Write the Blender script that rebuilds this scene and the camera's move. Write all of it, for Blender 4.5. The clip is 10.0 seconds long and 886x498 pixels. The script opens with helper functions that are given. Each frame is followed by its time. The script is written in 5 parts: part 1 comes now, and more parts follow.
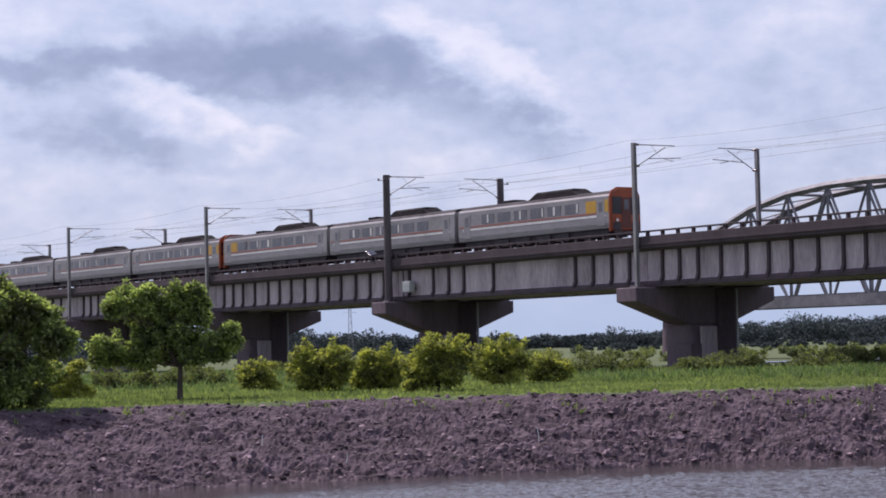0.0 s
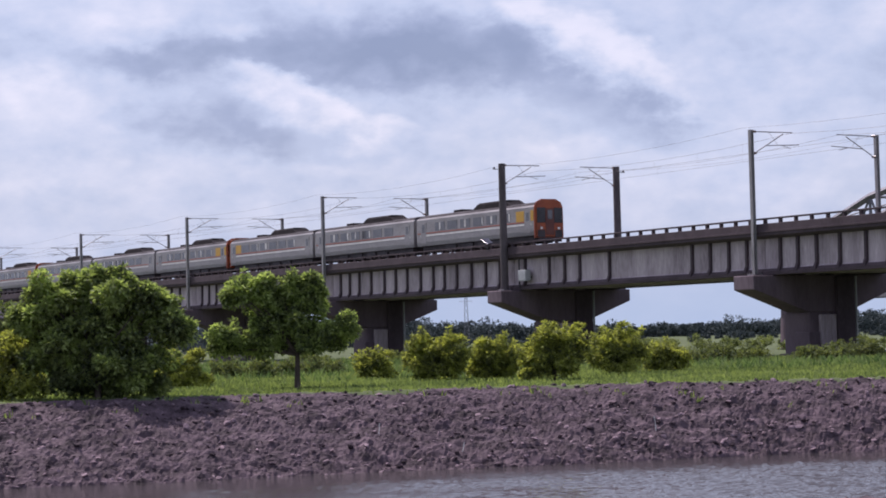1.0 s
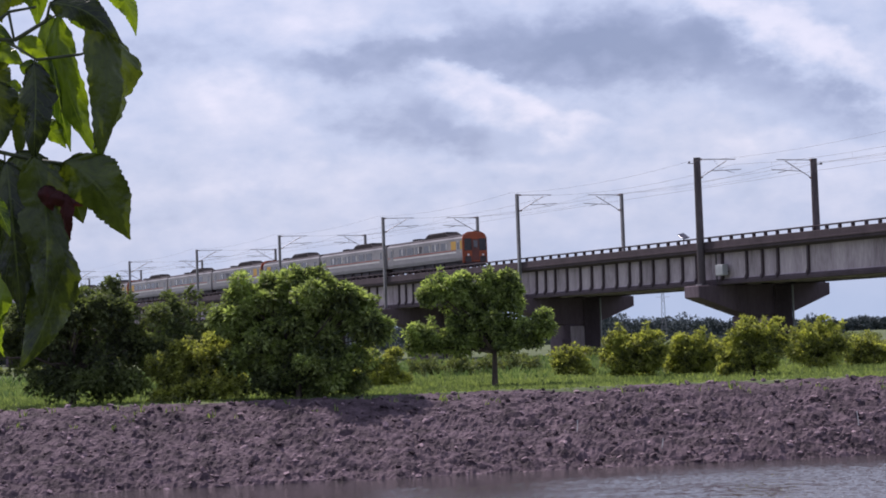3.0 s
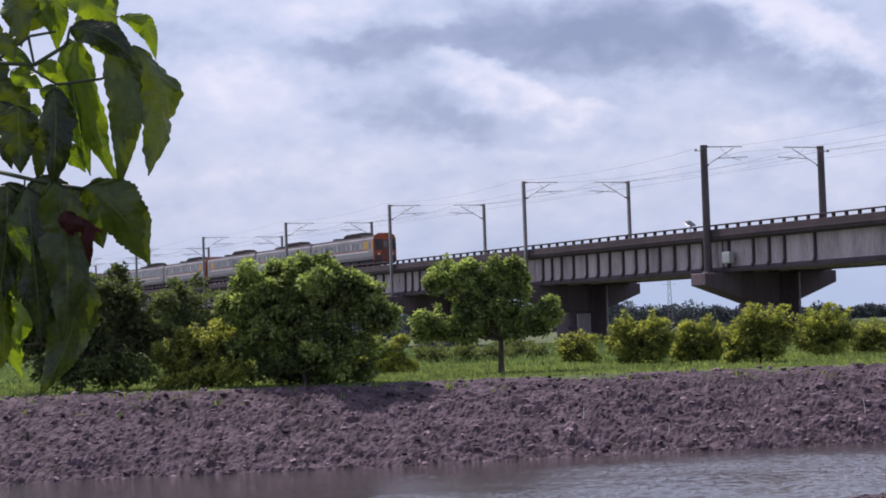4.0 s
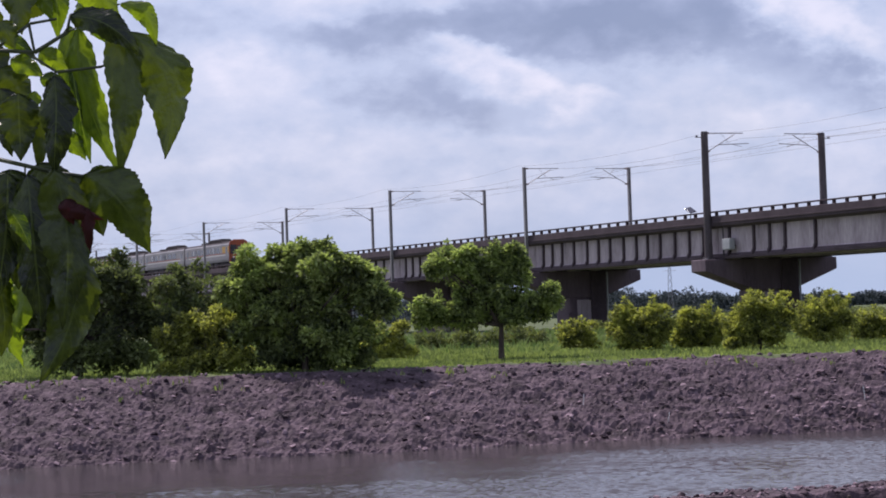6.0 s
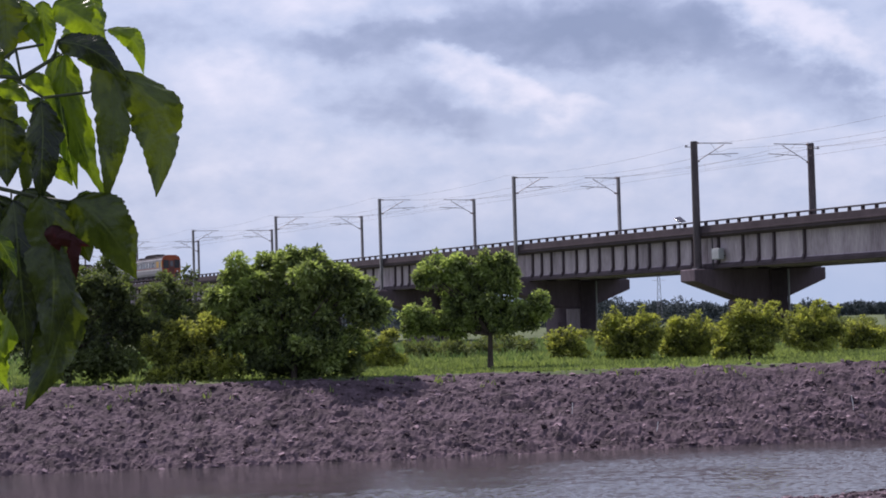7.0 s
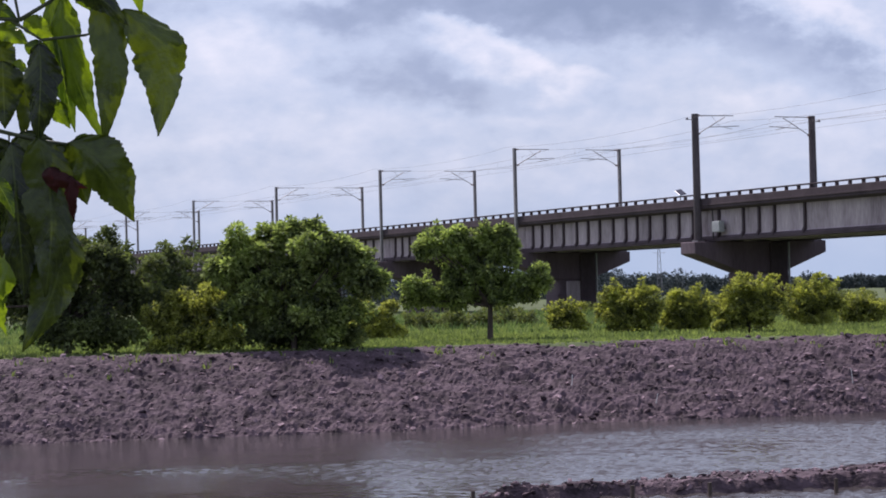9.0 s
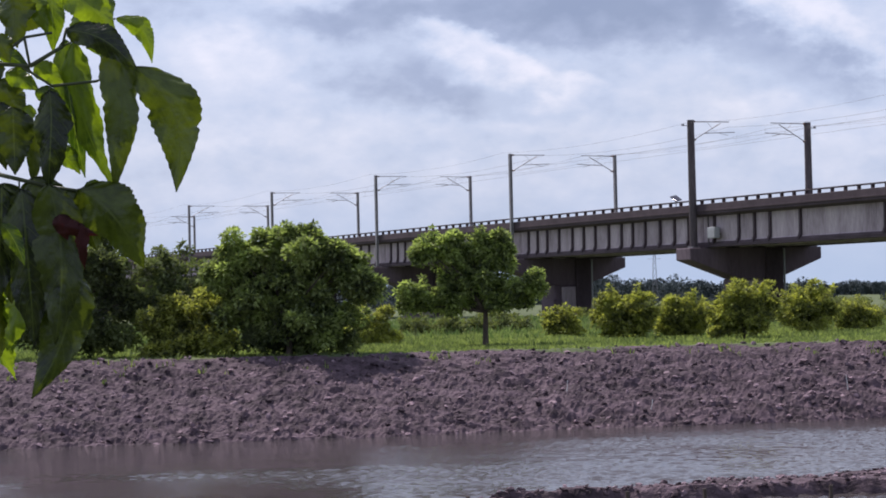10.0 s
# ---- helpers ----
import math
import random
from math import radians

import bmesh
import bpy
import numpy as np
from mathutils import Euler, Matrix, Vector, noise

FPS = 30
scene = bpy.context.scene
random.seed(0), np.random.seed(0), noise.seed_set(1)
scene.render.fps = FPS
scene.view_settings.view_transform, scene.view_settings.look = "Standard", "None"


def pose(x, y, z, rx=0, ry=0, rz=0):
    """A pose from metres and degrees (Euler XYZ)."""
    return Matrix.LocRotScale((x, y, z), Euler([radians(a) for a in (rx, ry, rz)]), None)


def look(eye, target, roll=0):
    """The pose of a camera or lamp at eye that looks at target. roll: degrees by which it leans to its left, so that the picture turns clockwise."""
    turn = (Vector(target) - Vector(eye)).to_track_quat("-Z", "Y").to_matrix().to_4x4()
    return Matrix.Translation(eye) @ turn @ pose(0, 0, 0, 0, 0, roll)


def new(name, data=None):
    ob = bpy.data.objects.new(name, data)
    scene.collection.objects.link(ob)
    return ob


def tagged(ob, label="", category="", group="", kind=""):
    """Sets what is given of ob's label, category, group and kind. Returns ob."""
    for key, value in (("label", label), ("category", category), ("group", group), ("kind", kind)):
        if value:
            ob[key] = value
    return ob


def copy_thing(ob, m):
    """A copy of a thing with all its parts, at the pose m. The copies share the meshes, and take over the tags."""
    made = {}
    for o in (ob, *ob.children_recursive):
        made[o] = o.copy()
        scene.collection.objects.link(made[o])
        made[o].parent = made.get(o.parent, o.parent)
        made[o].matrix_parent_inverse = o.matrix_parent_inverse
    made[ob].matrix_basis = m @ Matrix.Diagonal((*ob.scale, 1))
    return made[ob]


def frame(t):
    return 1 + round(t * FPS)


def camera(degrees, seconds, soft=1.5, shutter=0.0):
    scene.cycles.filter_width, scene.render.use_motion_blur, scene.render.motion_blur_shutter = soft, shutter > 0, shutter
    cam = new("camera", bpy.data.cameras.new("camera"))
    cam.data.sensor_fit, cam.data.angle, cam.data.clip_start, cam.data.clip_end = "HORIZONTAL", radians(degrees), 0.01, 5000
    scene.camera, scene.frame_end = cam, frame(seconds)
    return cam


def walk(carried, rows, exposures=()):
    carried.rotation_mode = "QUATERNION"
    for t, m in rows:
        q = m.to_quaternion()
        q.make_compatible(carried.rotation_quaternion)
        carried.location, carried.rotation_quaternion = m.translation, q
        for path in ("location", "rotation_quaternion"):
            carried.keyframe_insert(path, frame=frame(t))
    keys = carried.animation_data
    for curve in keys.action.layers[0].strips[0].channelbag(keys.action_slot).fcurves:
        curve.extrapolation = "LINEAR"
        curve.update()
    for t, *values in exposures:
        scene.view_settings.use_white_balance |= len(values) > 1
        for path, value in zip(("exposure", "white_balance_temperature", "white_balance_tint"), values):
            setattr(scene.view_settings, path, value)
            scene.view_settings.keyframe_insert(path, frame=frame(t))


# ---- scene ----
cam = camera(24.5, 10.0, soft=1.8)
EYE_Z = 1.95


def view(yaw, pitch, roll):
    return pose(0, 0, EYE_Z, 90 + pitch, 0, yaw) @ pose(0, 0, 0, 0, 0, roll)


walk(cam, [
    (0.0, view(-8.68, 2.74, -1.38)), (0.5, view(-6.83, 2.71, -1.69)), (1.0, view(-5.42, 2.50, -1.42)),
    (1.5, view(-3.94, 2.41, -1.48)), (2.0, view(-2.26, 2.22, -1.78)), (2.5, view(-0.97, 2.53, -2.10)),
    (2.7, view(-0.24, 2.66, -2.20)), (3.8, view(0.27, 2.24, -2.00)),
    (4.0, view(0.26, 2.24, -2.03)), (4.5, view(0.29, 2.00, -2.01)), (5.0, view(0.25, 1.85, -2.01)),
    (5.5, view(0.27, 1.76, -1.93)), (5.7, view(0.28, 1.77, -1.92)), (6.8, view(0.14, 2.08, -1.74)), (7.0, view(-0.02, 2.08, -1.69)), (7.5, view(-0.05, 1.91, -1.63)),
    (8.0, view(-0.12, 1.61, -1.52)), (8.5, view(0.01, 1.38, -1.45)), (9.0, view(0.01, 1.28, -1.45)),
    (9.5, view(-0.18, 1.23, -1.37)), (10.0, view(-0.12, 1.43, -1.31)),
], exposures=[(0.0, 0.0, 6250, 26), (8.0, -0.03, 6200, 26), (10.0, 0.05, 6280, 22)])

# ---- sky and sun ----
SUN_EL, SUN_AZ = 60.0, -42.0   # degrees; azimuth from +y towards +x


def build_world():
    w = bpy.data.worlds.new("world")
    scene.world = w
    w.use_nodes = True
    nt = w.node_tree
    nt.nodes.clear()
    N = nt.nodes.new

    def link(a, b):
        nt.links.new(a, b)

    def math_node(op, a, b=None, c=None):
        n = N("ShaderNodeMath")
        n.operation = op
        for i, v in enumerate((a, b, c)):
            if v is None:
                continue
            if isinstance(v, (int, float)):
                n.inputs[i].default_value = v
            else:
                link(v, n.inputs[i])
        return n.outputs[0]

    sky = N("ShaderNodeTexSky")
    sky.sky_type = "NISHITA"
    sky.sun_disc = False
    sky.sun_elevation = radians(SUN_EL)
    sky.sun_rotation = radians(SUN_AZ)
    sky.dust_density = 3.0
    co = N("ShaderNodeTexCoord").outputs["Generated"]
    sep = N("ShaderNodeSeparateXYZ")
    link(co, sep.inputs[0])
    az = math_node("MULTIPLY", math_node("ARCTAN2", sep.outputs[0], sep.outputs[1]), 57.2958)
    el = math_node("MULTIPLY", math_node("ARCSINE", sep.outputs[2]), 57.2958)
    comb = N("ShaderNodeCombineXYZ")
    link(az, comb.inputs[0])
    link(math_node("MULTIPLY", el, 1.7), comb.inputs[1])

    def noise_tex(scale, detail, rough, seed):
        n = N("ShaderNodeTexNoise")
        n.noise_dimensions = "4D"
        n.inputs["W"].default_value = seed
        n.inputs["Scale"].default_value = scale
        n.inputs["Detail"].default_value = detail
        n.inputs["Roughness"].default_value = rough
        link(comb.outputs[0], n.inputs["Vector"])
        return n

    warp = noise_tex(0.42, 5, 0.52, 1.3)
    ws = N("ShaderNodeSeparateColor")
    link(warp.outputs["Color"], ws.inputs[0])
    u = math_node("ADD", az, math_node("MULTIPLY_ADD", ws.outputs[0], 3.6, -1.8))
    v = math_node("ADD", el, math_node("MULTIPLY_ADD", ws.outputs[1], 1.8, -0.9))
    curl_ = noise_tex(1.5, 4, 0.55, 6.1)
    cs = N("ShaderNodeSeparateColor")
    link(curl_.outputs["Color"], cs.inputs[0])
    u = math_node("ADD", u, math_node("MULTIPLY_ADD", cs.outputs[0], 0.8, -0.4))
    v = math_node("ADD", v, math_node("MULTIPLY_ADD", cs.outputs[1], 0.7, -0.35))
    fine = noise_tex(0.9, 6, 0.54, 4.0)
    big = noise_tex(0.16, 6, 0.6, 9.0)

    def turned(a, e, ra, re, angle):
        """Axes of a cloud at azimuth a, elevation e: along it (falling by angle to the right) and across it, in half sizes."""
        c, k = math.cos(radians(angle)), math.sin(radians(angle))
        du, dv = math_node("SUBTRACT", u, a), math_node("SUBTRACT", v, e)
        p = math_node("SUBTRACT", math_node("MULTIPLY", du, c / ra), math_node("MULTIPLY", dv, k / ra))
        q = math_node("ADD", math_node("MULTIPLY", du, k / re), math_node("MULTIPLY", dv, c / re))
        return p, q

    def cloud(total, a, e, ra, re, amp, angle=0.0):
        """A soft patch, brighter or greyer than the veil."""
        p, q = turned(a, e, ra, re, angle)
        r2 = math_node("ADD", math_node("MULTIPLY", p, p), math_node("MULTIPLY", q, q))
        return math_node("MULTIPLY_ADD", math_node("EXPONENT", math_node("MULTIPLY", r2, -1.0)), amp, total)

    def heap(total, a, e, ra, re, angle, low, high, hold):
        """A heaped cloud: crisp bright crown, grey base that melts away."""
        p, q = turned(a, e, ra, re, angle)
        below = math_node("MULTIPLY", math_node("MINIMUM", q, 0.0), 0.75)
        above = math_node("MAXIMUM", q, 0.0)
        d = math_node("ADD", below, above)
        r2 = math_node("ADD", math_node("MULTIPLY", p, p), math_node("MULTIPLY", d, d))
        mask = N("ShaderNodeMapRange")
        mask.interpolation_type = "SMOOTHSTEP"
        mask.inputs[1].default_value, mask.inputs[2].default_value = 1.3, 0.4
        mask.inputs[3].default_value, mask.inputs[4].default_value = 0.0, hold
        link(r2, mask.inputs[0])
        lit = N("ShaderNodeMapRange")
        lit.interpolation_type = "SMOOTHSTEP"
        lit.inputs[1].default_value, lit.inputs[2].default_value = -0.65, 0.75
        lit.inputs[3].default_value, lit.inputs[4].default_value = low, high
        link(math_node("ADD", q, math_node("MULTIPLY_ADD", fine.outputs["Fac"], 1.8, -0.9)), lit.inputs[0])
        m = N("ShaderNodeMix")
        link(mask.outputs[0], m.inputs[0])
        link(total, m.inputs[2])
        link(lit.outputs[0], m.inputs[3])
        return m.outputs[0]

    s = math_node("MULTIPLY_ADD", fine.outputs["Fac"], 0.55, 0.305)
    s = math_node("ADD", s, math_node("MULTIPLY_ADD", big.outputs["Fac"], 0.5, -0.25))
    s = heap(s, 1.6, 6.4, 3.1, 1.0, 20.0, 0.46, 1.04, 0.78)
    s = heap(s, 9.8, 7.5, 3.4, 1.35, 30.0, 0.40, 1.02, 0.85)
    for a, e, ra, re, amp, angle in ((4.4, 8.05, 4.6, 0.95, -0.62, 3), (-2.2, 7.9, 3.0, 0.5, -0.38, 0), (-3.4, 9.2, 1.6, 0.6, 0.22, 0), (-0.2, 8.75, 1.1, 0.35, 0.22, 8),
                                     (11.4, 6.2, 2.0, 0.6, -0.24, 28), (-1.7, 6.2, 1.8, 0.6, -0.30, 10), (0.2, 5.85, 0.9, 0.4, -0.18, 20), (8.0, 5.2, 1.6, 0.4, 0.24, 5),
                                     (-6.0, 6.9, 1.9, 0.75, 0.26, 10), (18.9, 8.9, 2.4, 0.6, 0.28, -8), (15.0, 7.2, 2.6, 1.5, -0.06, 0), (-8.5, 8.3, 2.6, 0.5, -0.2, 0),
                                     (3.5, 4.6, 3.0, 0.35, 0.12, 6), (-5.0, 4.7, 3.0, 0.4, 0.14, -4), (6.2, 6.6, 1.2, 0.8, 0.08, 0)):
        s = cloud(s, a, e, ra, re, amp, angle)

    ramp = N("ShaderNodeValToRGB")
    link(s, ramp.inputs[0])
    els = ramp.color_ramp.elements
    els[0].position, els[0].color = 0.0, (0.255, 0.335, 0.475, 1)
    els[1].position, els[1].color = 1.0, (0.93, 0.95, 0.985, 1)
    for pos, c in ((0.28, (0.36, 0.45, 0.60)), (0.52, (0.54, 0.65, 0.79)), (0.75, (0.71, 0.785, 0.875))):
        e = els.new(pos)
        e.color = (*c, 1)
    clear = N("ShaderNodeMix")
    clear.data_type = "RGBA"
    scaled = N("ShaderNodeMix")
    scaled.data_type, scaled.blend_type = "RGBA", "MULTIPLY"
    scaled.inputs[0].default_value = 1.0
    link(sky.outputs[0], scaled.inputs[6])
    scaled.inputs[7].default_value = (0.13, 0.13, 0.13, 1)
    # cover: thinner on the clear side, thin near the horizon
    cover = math_node("MULTIPLY_ADD", big.outputs["Fac"], 0.4, 0.62)
    high = N("ShaderNodeMapRange")
    high.interpolation_type = "SMOOTHSTEP"
    high.inputs[1].default_value, high.inputs[2].default_value = 18.0, 45.0
    high.inputs[3].default_value, high.inputs[4].default_value = 1.0, 0.8
    link(el, high.inputs[0])
    cover = math_node("MULTIPLY", cover, high.outputs[0])
    n = N("ShaderNodeClamp")
    link(cover, n.inputs[0])
    link(n.outputs[0], clear.inputs[0])
    link(scaled.outputs[2], clear.inputs[6])
    link(ramp.outputs[0], clear.inputs[7])
    # haze layer low over the land
    haze = N("ShaderNodeMix")
    haze.data_type = "RGBA"
    hz = N("ShaderNodeMapRange")
    hz.interpolation_type = "SMOOTHSTEP"
    hz.inputs[1].default_value, hz.inputs[2].default_value = 0.3, 3.8
    hz.inputs[3].default_value, hz.inputs[4].default_value = 0.85, 0.0
    link(el, hz.inputs[0])
    link(hz.outputs[0], haze.inputs[0])
    link(clear.outputs[2], haze.inputs[6])
    haze.inputs[7].default_value = (0.43, 0.555, 0.70, 1)
    bg = N("ShaderNodeBackground")
    bg.inputs[1].default_value = 1.0
    link(haze.outputs[2], bg.inputs[0])
    out = N("ShaderNodeOutputWorld")
    link(bg.outputs[0], out.inputs[0])


build_world()
sun_data = bpy.data.lights.new("sun", "SUN")
sun_data.energy, sun_data.angle, sun_data.color = 5.0, radians(0.6), (1.0, 0.95, 0.86)
sun = new("sun", sun_data)
sx = math.sin(radians(SUN_AZ)) * math.cos(radians(SUN_EL))
sy = math.cos(radians(SUN_AZ)) * math.cos(radians(SUN_EL))
sz = math.sin(radians(SUN_EL))
sun.matrix_world = look((100 * sx, 100 * sy, 100 * sz), (0, 0, 0))


# ---- materials ----
def material(name, dark, light, rough=0.8, metal=0.0, scale=2.0, fine=25.0, bump=0.3, bump_scale=None,
             island=0.0, per_object=0.0, translucent=0.0, spec=0.5, stretch=None, wide=0.35, through_leaf=(2.2, 2.3, 0.8)):
    m = bpy.data.materials.new(name)
    m.use_nodes = True
    nt = m.node_tree
    nt.nodes.clear()
    N, link = nt.nodes.new, nt.links.new
    co = N("ShaderNodeTexCoord").outputs["Object"]
    if stretch:
        mp = N("ShaderNodeMapping")
        mp.inputs["Scale"].default_value = stretch
        link(co, mp.inputs["Vector"])
        co = mp.outputs[0]
    a, b = N("ShaderNodeTexNoise"), N("ShaderNodeTexNoise")
    for n, sc, det in ((a, scale, 5), (b, fine, 4)):
        n.inputs["Scale"].default_value, n.inputs["Detail"].default_value = sc, det
        n.inputs["Roughness"].default_value = 0.62
        link(co, n.inputs["Vector"])
    add = N("ShaderNodeMath")
    add.operation = "MULTIPLY_ADD"
    link(b.outputs["Fac"], add.inputs[0])
    add.inputs[1].default_value = 0.45
    sub = N("ShaderNodeMath")
    sub.operation = "SUBTRACT"
    link(a.outputs["Fac"], sub.inputs[0])
    sub.inputs[1].default_value = 0.22
    link(sub.outputs[0], add.inputs[2])
    value = add.outputs[0]
    if island or per_object:
        r = N("ShaderNodeNewGeometry").outputs["Random Per Island"] if island else N("ShaderNodeObjectInfo").outputs["Random"]
        k = N("ShaderNodeMath")
        k.operation = "MULTIPLY_ADD"
        link(r, k.inputs[0])
        k.inputs[1].default_value = island or per_object
        off = N("ShaderNodeMath")
        off.operation = "SUBTRACT"
        link(value, off.inputs[0])
        off.inputs[1].default_value = (island or per_object) / 2
        link(off.outputs[0], k.inputs[2])
        value = k.outputs[0]
    mr = N("ShaderNodeMapRange")
    mr.inputs[1].default_value, mr.inputs[2].default_value = 0.5 - wide / 2, 0.5 + wide / 2
    link(value, mr.inputs[0])
    mix = N("ShaderNodeMix")
    mix.data_type = "RGBA"
    link(mr.outputs[0], mix.inputs[0])
    mix.inputs[6].default_value, mix.inputs[7].default_value = (*dark, 1), (*light, 1)
    bsdf = N("ShaderNodeBsdfPrincipled")
    link(mix.outputs[2], bsdf.inputs["Base Color"])
    bsdf.inputs["Roughness"].default_value, bsdf.inputs["Metallic"].default_value = rough, metal
    bsdf.inputs["Specular IOR Level"].default_value = spec
    if bump:
        bp = N("ShaderNodeBump")
        bp.inputs["Strength"].default_value = bump
        bp.inputs["Distance"].default_value = bump_scale or 0.02
        link(value, bp.inputs["Height"])
        link(bp.outputs[0], bsdf.inputs["Normal"])
    shader = bsdf.outputs[0]
    if translucent:
        tr = N("ShaderNodeBsdfTranslucent")
        br = N("ShaderNodeMix")
        br.data_type, br.blend_type = "RGBA", "MULTIPLY"
        br.inputs[0].default_value = 1.0
        link(mix.outputs[2], br.inputs[6])
        br.inputs[7].default_value = (*through_leaf, 1)
        link(br.outputs[2], tr.inputs[0])
        ms = N("ShaderNodeMixShader")
        ms.inputs[0].default_value = translucent
        link(shader, ms.inputs[1])
        link(tr.outputs[0], ms.inputs[2])
        shader = ms.outputs[0]
    out = N("ShaderNodeOutputMaterial")
    link(shader, out.inputs[0])
    return m


MUD = material("mud", (0.017, 0.0105, 0.0145), (0.128, 0.088, 0.107), 0.78, spec=0.22, scale=2.0, fine=12, bump=1.0, bump_scale=0.10, wide=0.40, stretch=(0.6, 1.0, 1.0))
CLOD = material("clod", (0.028, 0.018, 0.024), (0.25, 0.18, 0.205), 0.85, spec=0.2, scale=2.5, fine=14, bump=0.6, bump_scale=0.05, island=0.55)
SOIL = material("grass_soil", (0.062, 0.08, 0.042), (0.12, 0.142, 0.07), 0.95, spec=0.08, scale=0.12, fine=1.3, bump=0.4, bump_scale=0.1)
GRASS = material("grass_blades", (0.085, 0.115, 0.052), (0.215, 0.25, 0.105), 0.75, scale=0.15, fine=3, bump=0, island=0.4, translucent=0.38, spec=0.12, through_leaf=(1.9, 2.1, 1.0))
DRY = material("reed_blades", (0.07, 0.11, 0.045), (0.19, 0.23, 0.11), 0.75, scale=0.3, fine=3, bump=0, island=0.4, translucent=0.3, spec=0.12, through_leaf=(1.8, 2.1, 1.0))
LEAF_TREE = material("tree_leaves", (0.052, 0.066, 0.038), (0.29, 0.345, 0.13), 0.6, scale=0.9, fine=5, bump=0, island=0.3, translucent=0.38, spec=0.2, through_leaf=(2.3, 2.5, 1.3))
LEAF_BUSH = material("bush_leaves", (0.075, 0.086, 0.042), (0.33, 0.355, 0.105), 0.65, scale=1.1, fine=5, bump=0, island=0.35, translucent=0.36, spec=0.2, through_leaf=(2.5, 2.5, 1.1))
# darker leaf green; shade of the bank tree and undergrowth is in it
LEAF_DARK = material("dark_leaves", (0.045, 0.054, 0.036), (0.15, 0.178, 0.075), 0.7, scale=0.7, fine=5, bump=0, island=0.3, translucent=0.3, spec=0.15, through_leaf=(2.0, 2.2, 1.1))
# distance haze is put into this blue-grey base colour
LEAF_HAZED = material("hazed_foliage", (0.056, 0.070, 0.074), (0.09, 0.108, 0.108), 0.85, scale=0.03, fine=0.4, bump=0, island=0.2, spec=0.05)
LEAF_SHRUB = material("shrub_foliage", (0.075, 0.092, 0.055), (0.19, 0.215, 0.105), 0.75, scale=0.08, fine=0.8, bump=0, island=0.35, translucent=0.25, spec=0.12)
BARK = material("bark", (0.035, 0.025, 0.02), (0.10, 0.075, 0.06), 0.9, scale=3, fine=20, bump=0.6, stretch=(1, 1, 0.3))
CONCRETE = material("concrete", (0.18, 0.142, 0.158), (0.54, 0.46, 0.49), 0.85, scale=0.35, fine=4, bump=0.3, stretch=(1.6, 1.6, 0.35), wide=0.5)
# darker copy of the concrete; the piers' shade is in this colour
CONCRETE_SHADED = material("shaded_pier_concrete", (0.078, 0.054, 0.068), (0.155, 0.115, 0.138), 0.9, scale=0.4, fine=4, bump=0.3, stretch=(1.6, 1.6, 0.35), wide=0.45)
# darker than the girder webs: edge beams, ribs, slab, girder foot, pilaster
CONCRETE_DARK = material("dark_concrete", (0.034, 0.022, 0.028), (0.078, 0.055, 0.066), 0.9, scale=0.5, fine=6, bump=0.3, stretch=(1, 1, 0.6), wide=0.45)
POLE = material("mast_concrete", (0.05, 0.038, 0.043), (0.1, 0.082, 0.088), 0.8, scale=1.0, fine=9, bump=0.2, stretch=(1, 1, 0.3))
GALVANISED = material("mast_galvanised", (0.16, 0.15, 0.155), (0.30, 0.285, 0.29), 0.5, 0.2, scale=1.2, fine=12, bump=0.1, stretch=(1, 1, 0.3))
STEEL = material("galvanised_steel", (0.1, 0.095, 0.1), (0.2, 0.19, 0.2), 0.5, 0.6, scale=1.5, fine=20, bump=0.1)
TRUSS = material("truss_paint", (0.1, 0.095, 0.11), (0.21, 0.205, 0.23), 0.6, 0.1, scale=0.5, fine=6, bump=0.1)
WIRE = material("copper_wire", (0.05, 0.045, 0.045), (0.09, 0.08, 0.08), 0.5, 0.7, scale=1, fine=10, bump=0)
INSULATOR = material("insulator", (0.09, 0.045, 0.035), (0.14, 0.07, 0.05), 0.3, scale=5, fine=30, bump=0)
BALLAST = material("ballast", (0.08, 0.07, 0.065), (0.22, 0.2, 0.19), 0.95, scale=3, fine=12, bump=0.8, bump_scale=0.05)
RAIL = material("rail_steel", (0.12, 0.08, 0.06), (0.25, 0.2, 0.18), 0.5, 0.7, scale=2, fine=12, bump=0.1)
CAR = material("car_steel", (0.20, 0.185, 0.19), (0.30, 0.285, 0.29), 0.45, 0.3, scale=0.5, fine=8, bump=0.05, stretch=(0.4, 1, 1))
CAR_ROOF = material("car_roof", (0.035, 0.03, 0.034), (0.075, 0.067, 0.073), 0.85, scale=0.8, fine=9, bump=0.1, spec=0.15)
POD = material("roof_unit", (0.012, 0.01, 0.012), (0.028, 0.024, 0.027), 0.9, scale=1.5, fine=14, bump=0.2, spec=0.1)
ORANGE = material("cab_orange", (0.2, 0.033, 0.006), (0.31, 0.06, 0.01), 0.4, scale=0.8, fine=10, bump=0.03)
YELLOW = material("door_yellow", (0.42, 0.22, 0.015), (0.52, 0.29, 0.03), 0.4, scale=0.8, fine=10, bump=0.03)
RED = material("stripe_red", (0.27, 0.07, 0.05), (0.34, 0.1, 0.07), 0.45, scale=0.8, fine=10, bump=0.03)
# base lightened to carry the sky's reflection in the panes
GLASS = material("sky_lit_glass", (0.05, 0.048, 0.056), (0.10, 0.095, 0.105), 0.12, scale=0.7, fine=5, bump=0, spec=0.8)
SCREEN = material("cab_glass", (0.012, 0.01, 0.013), (0.025, 0.022, 0.026), 0.15, scale=0.7, fine=5, bump=0)
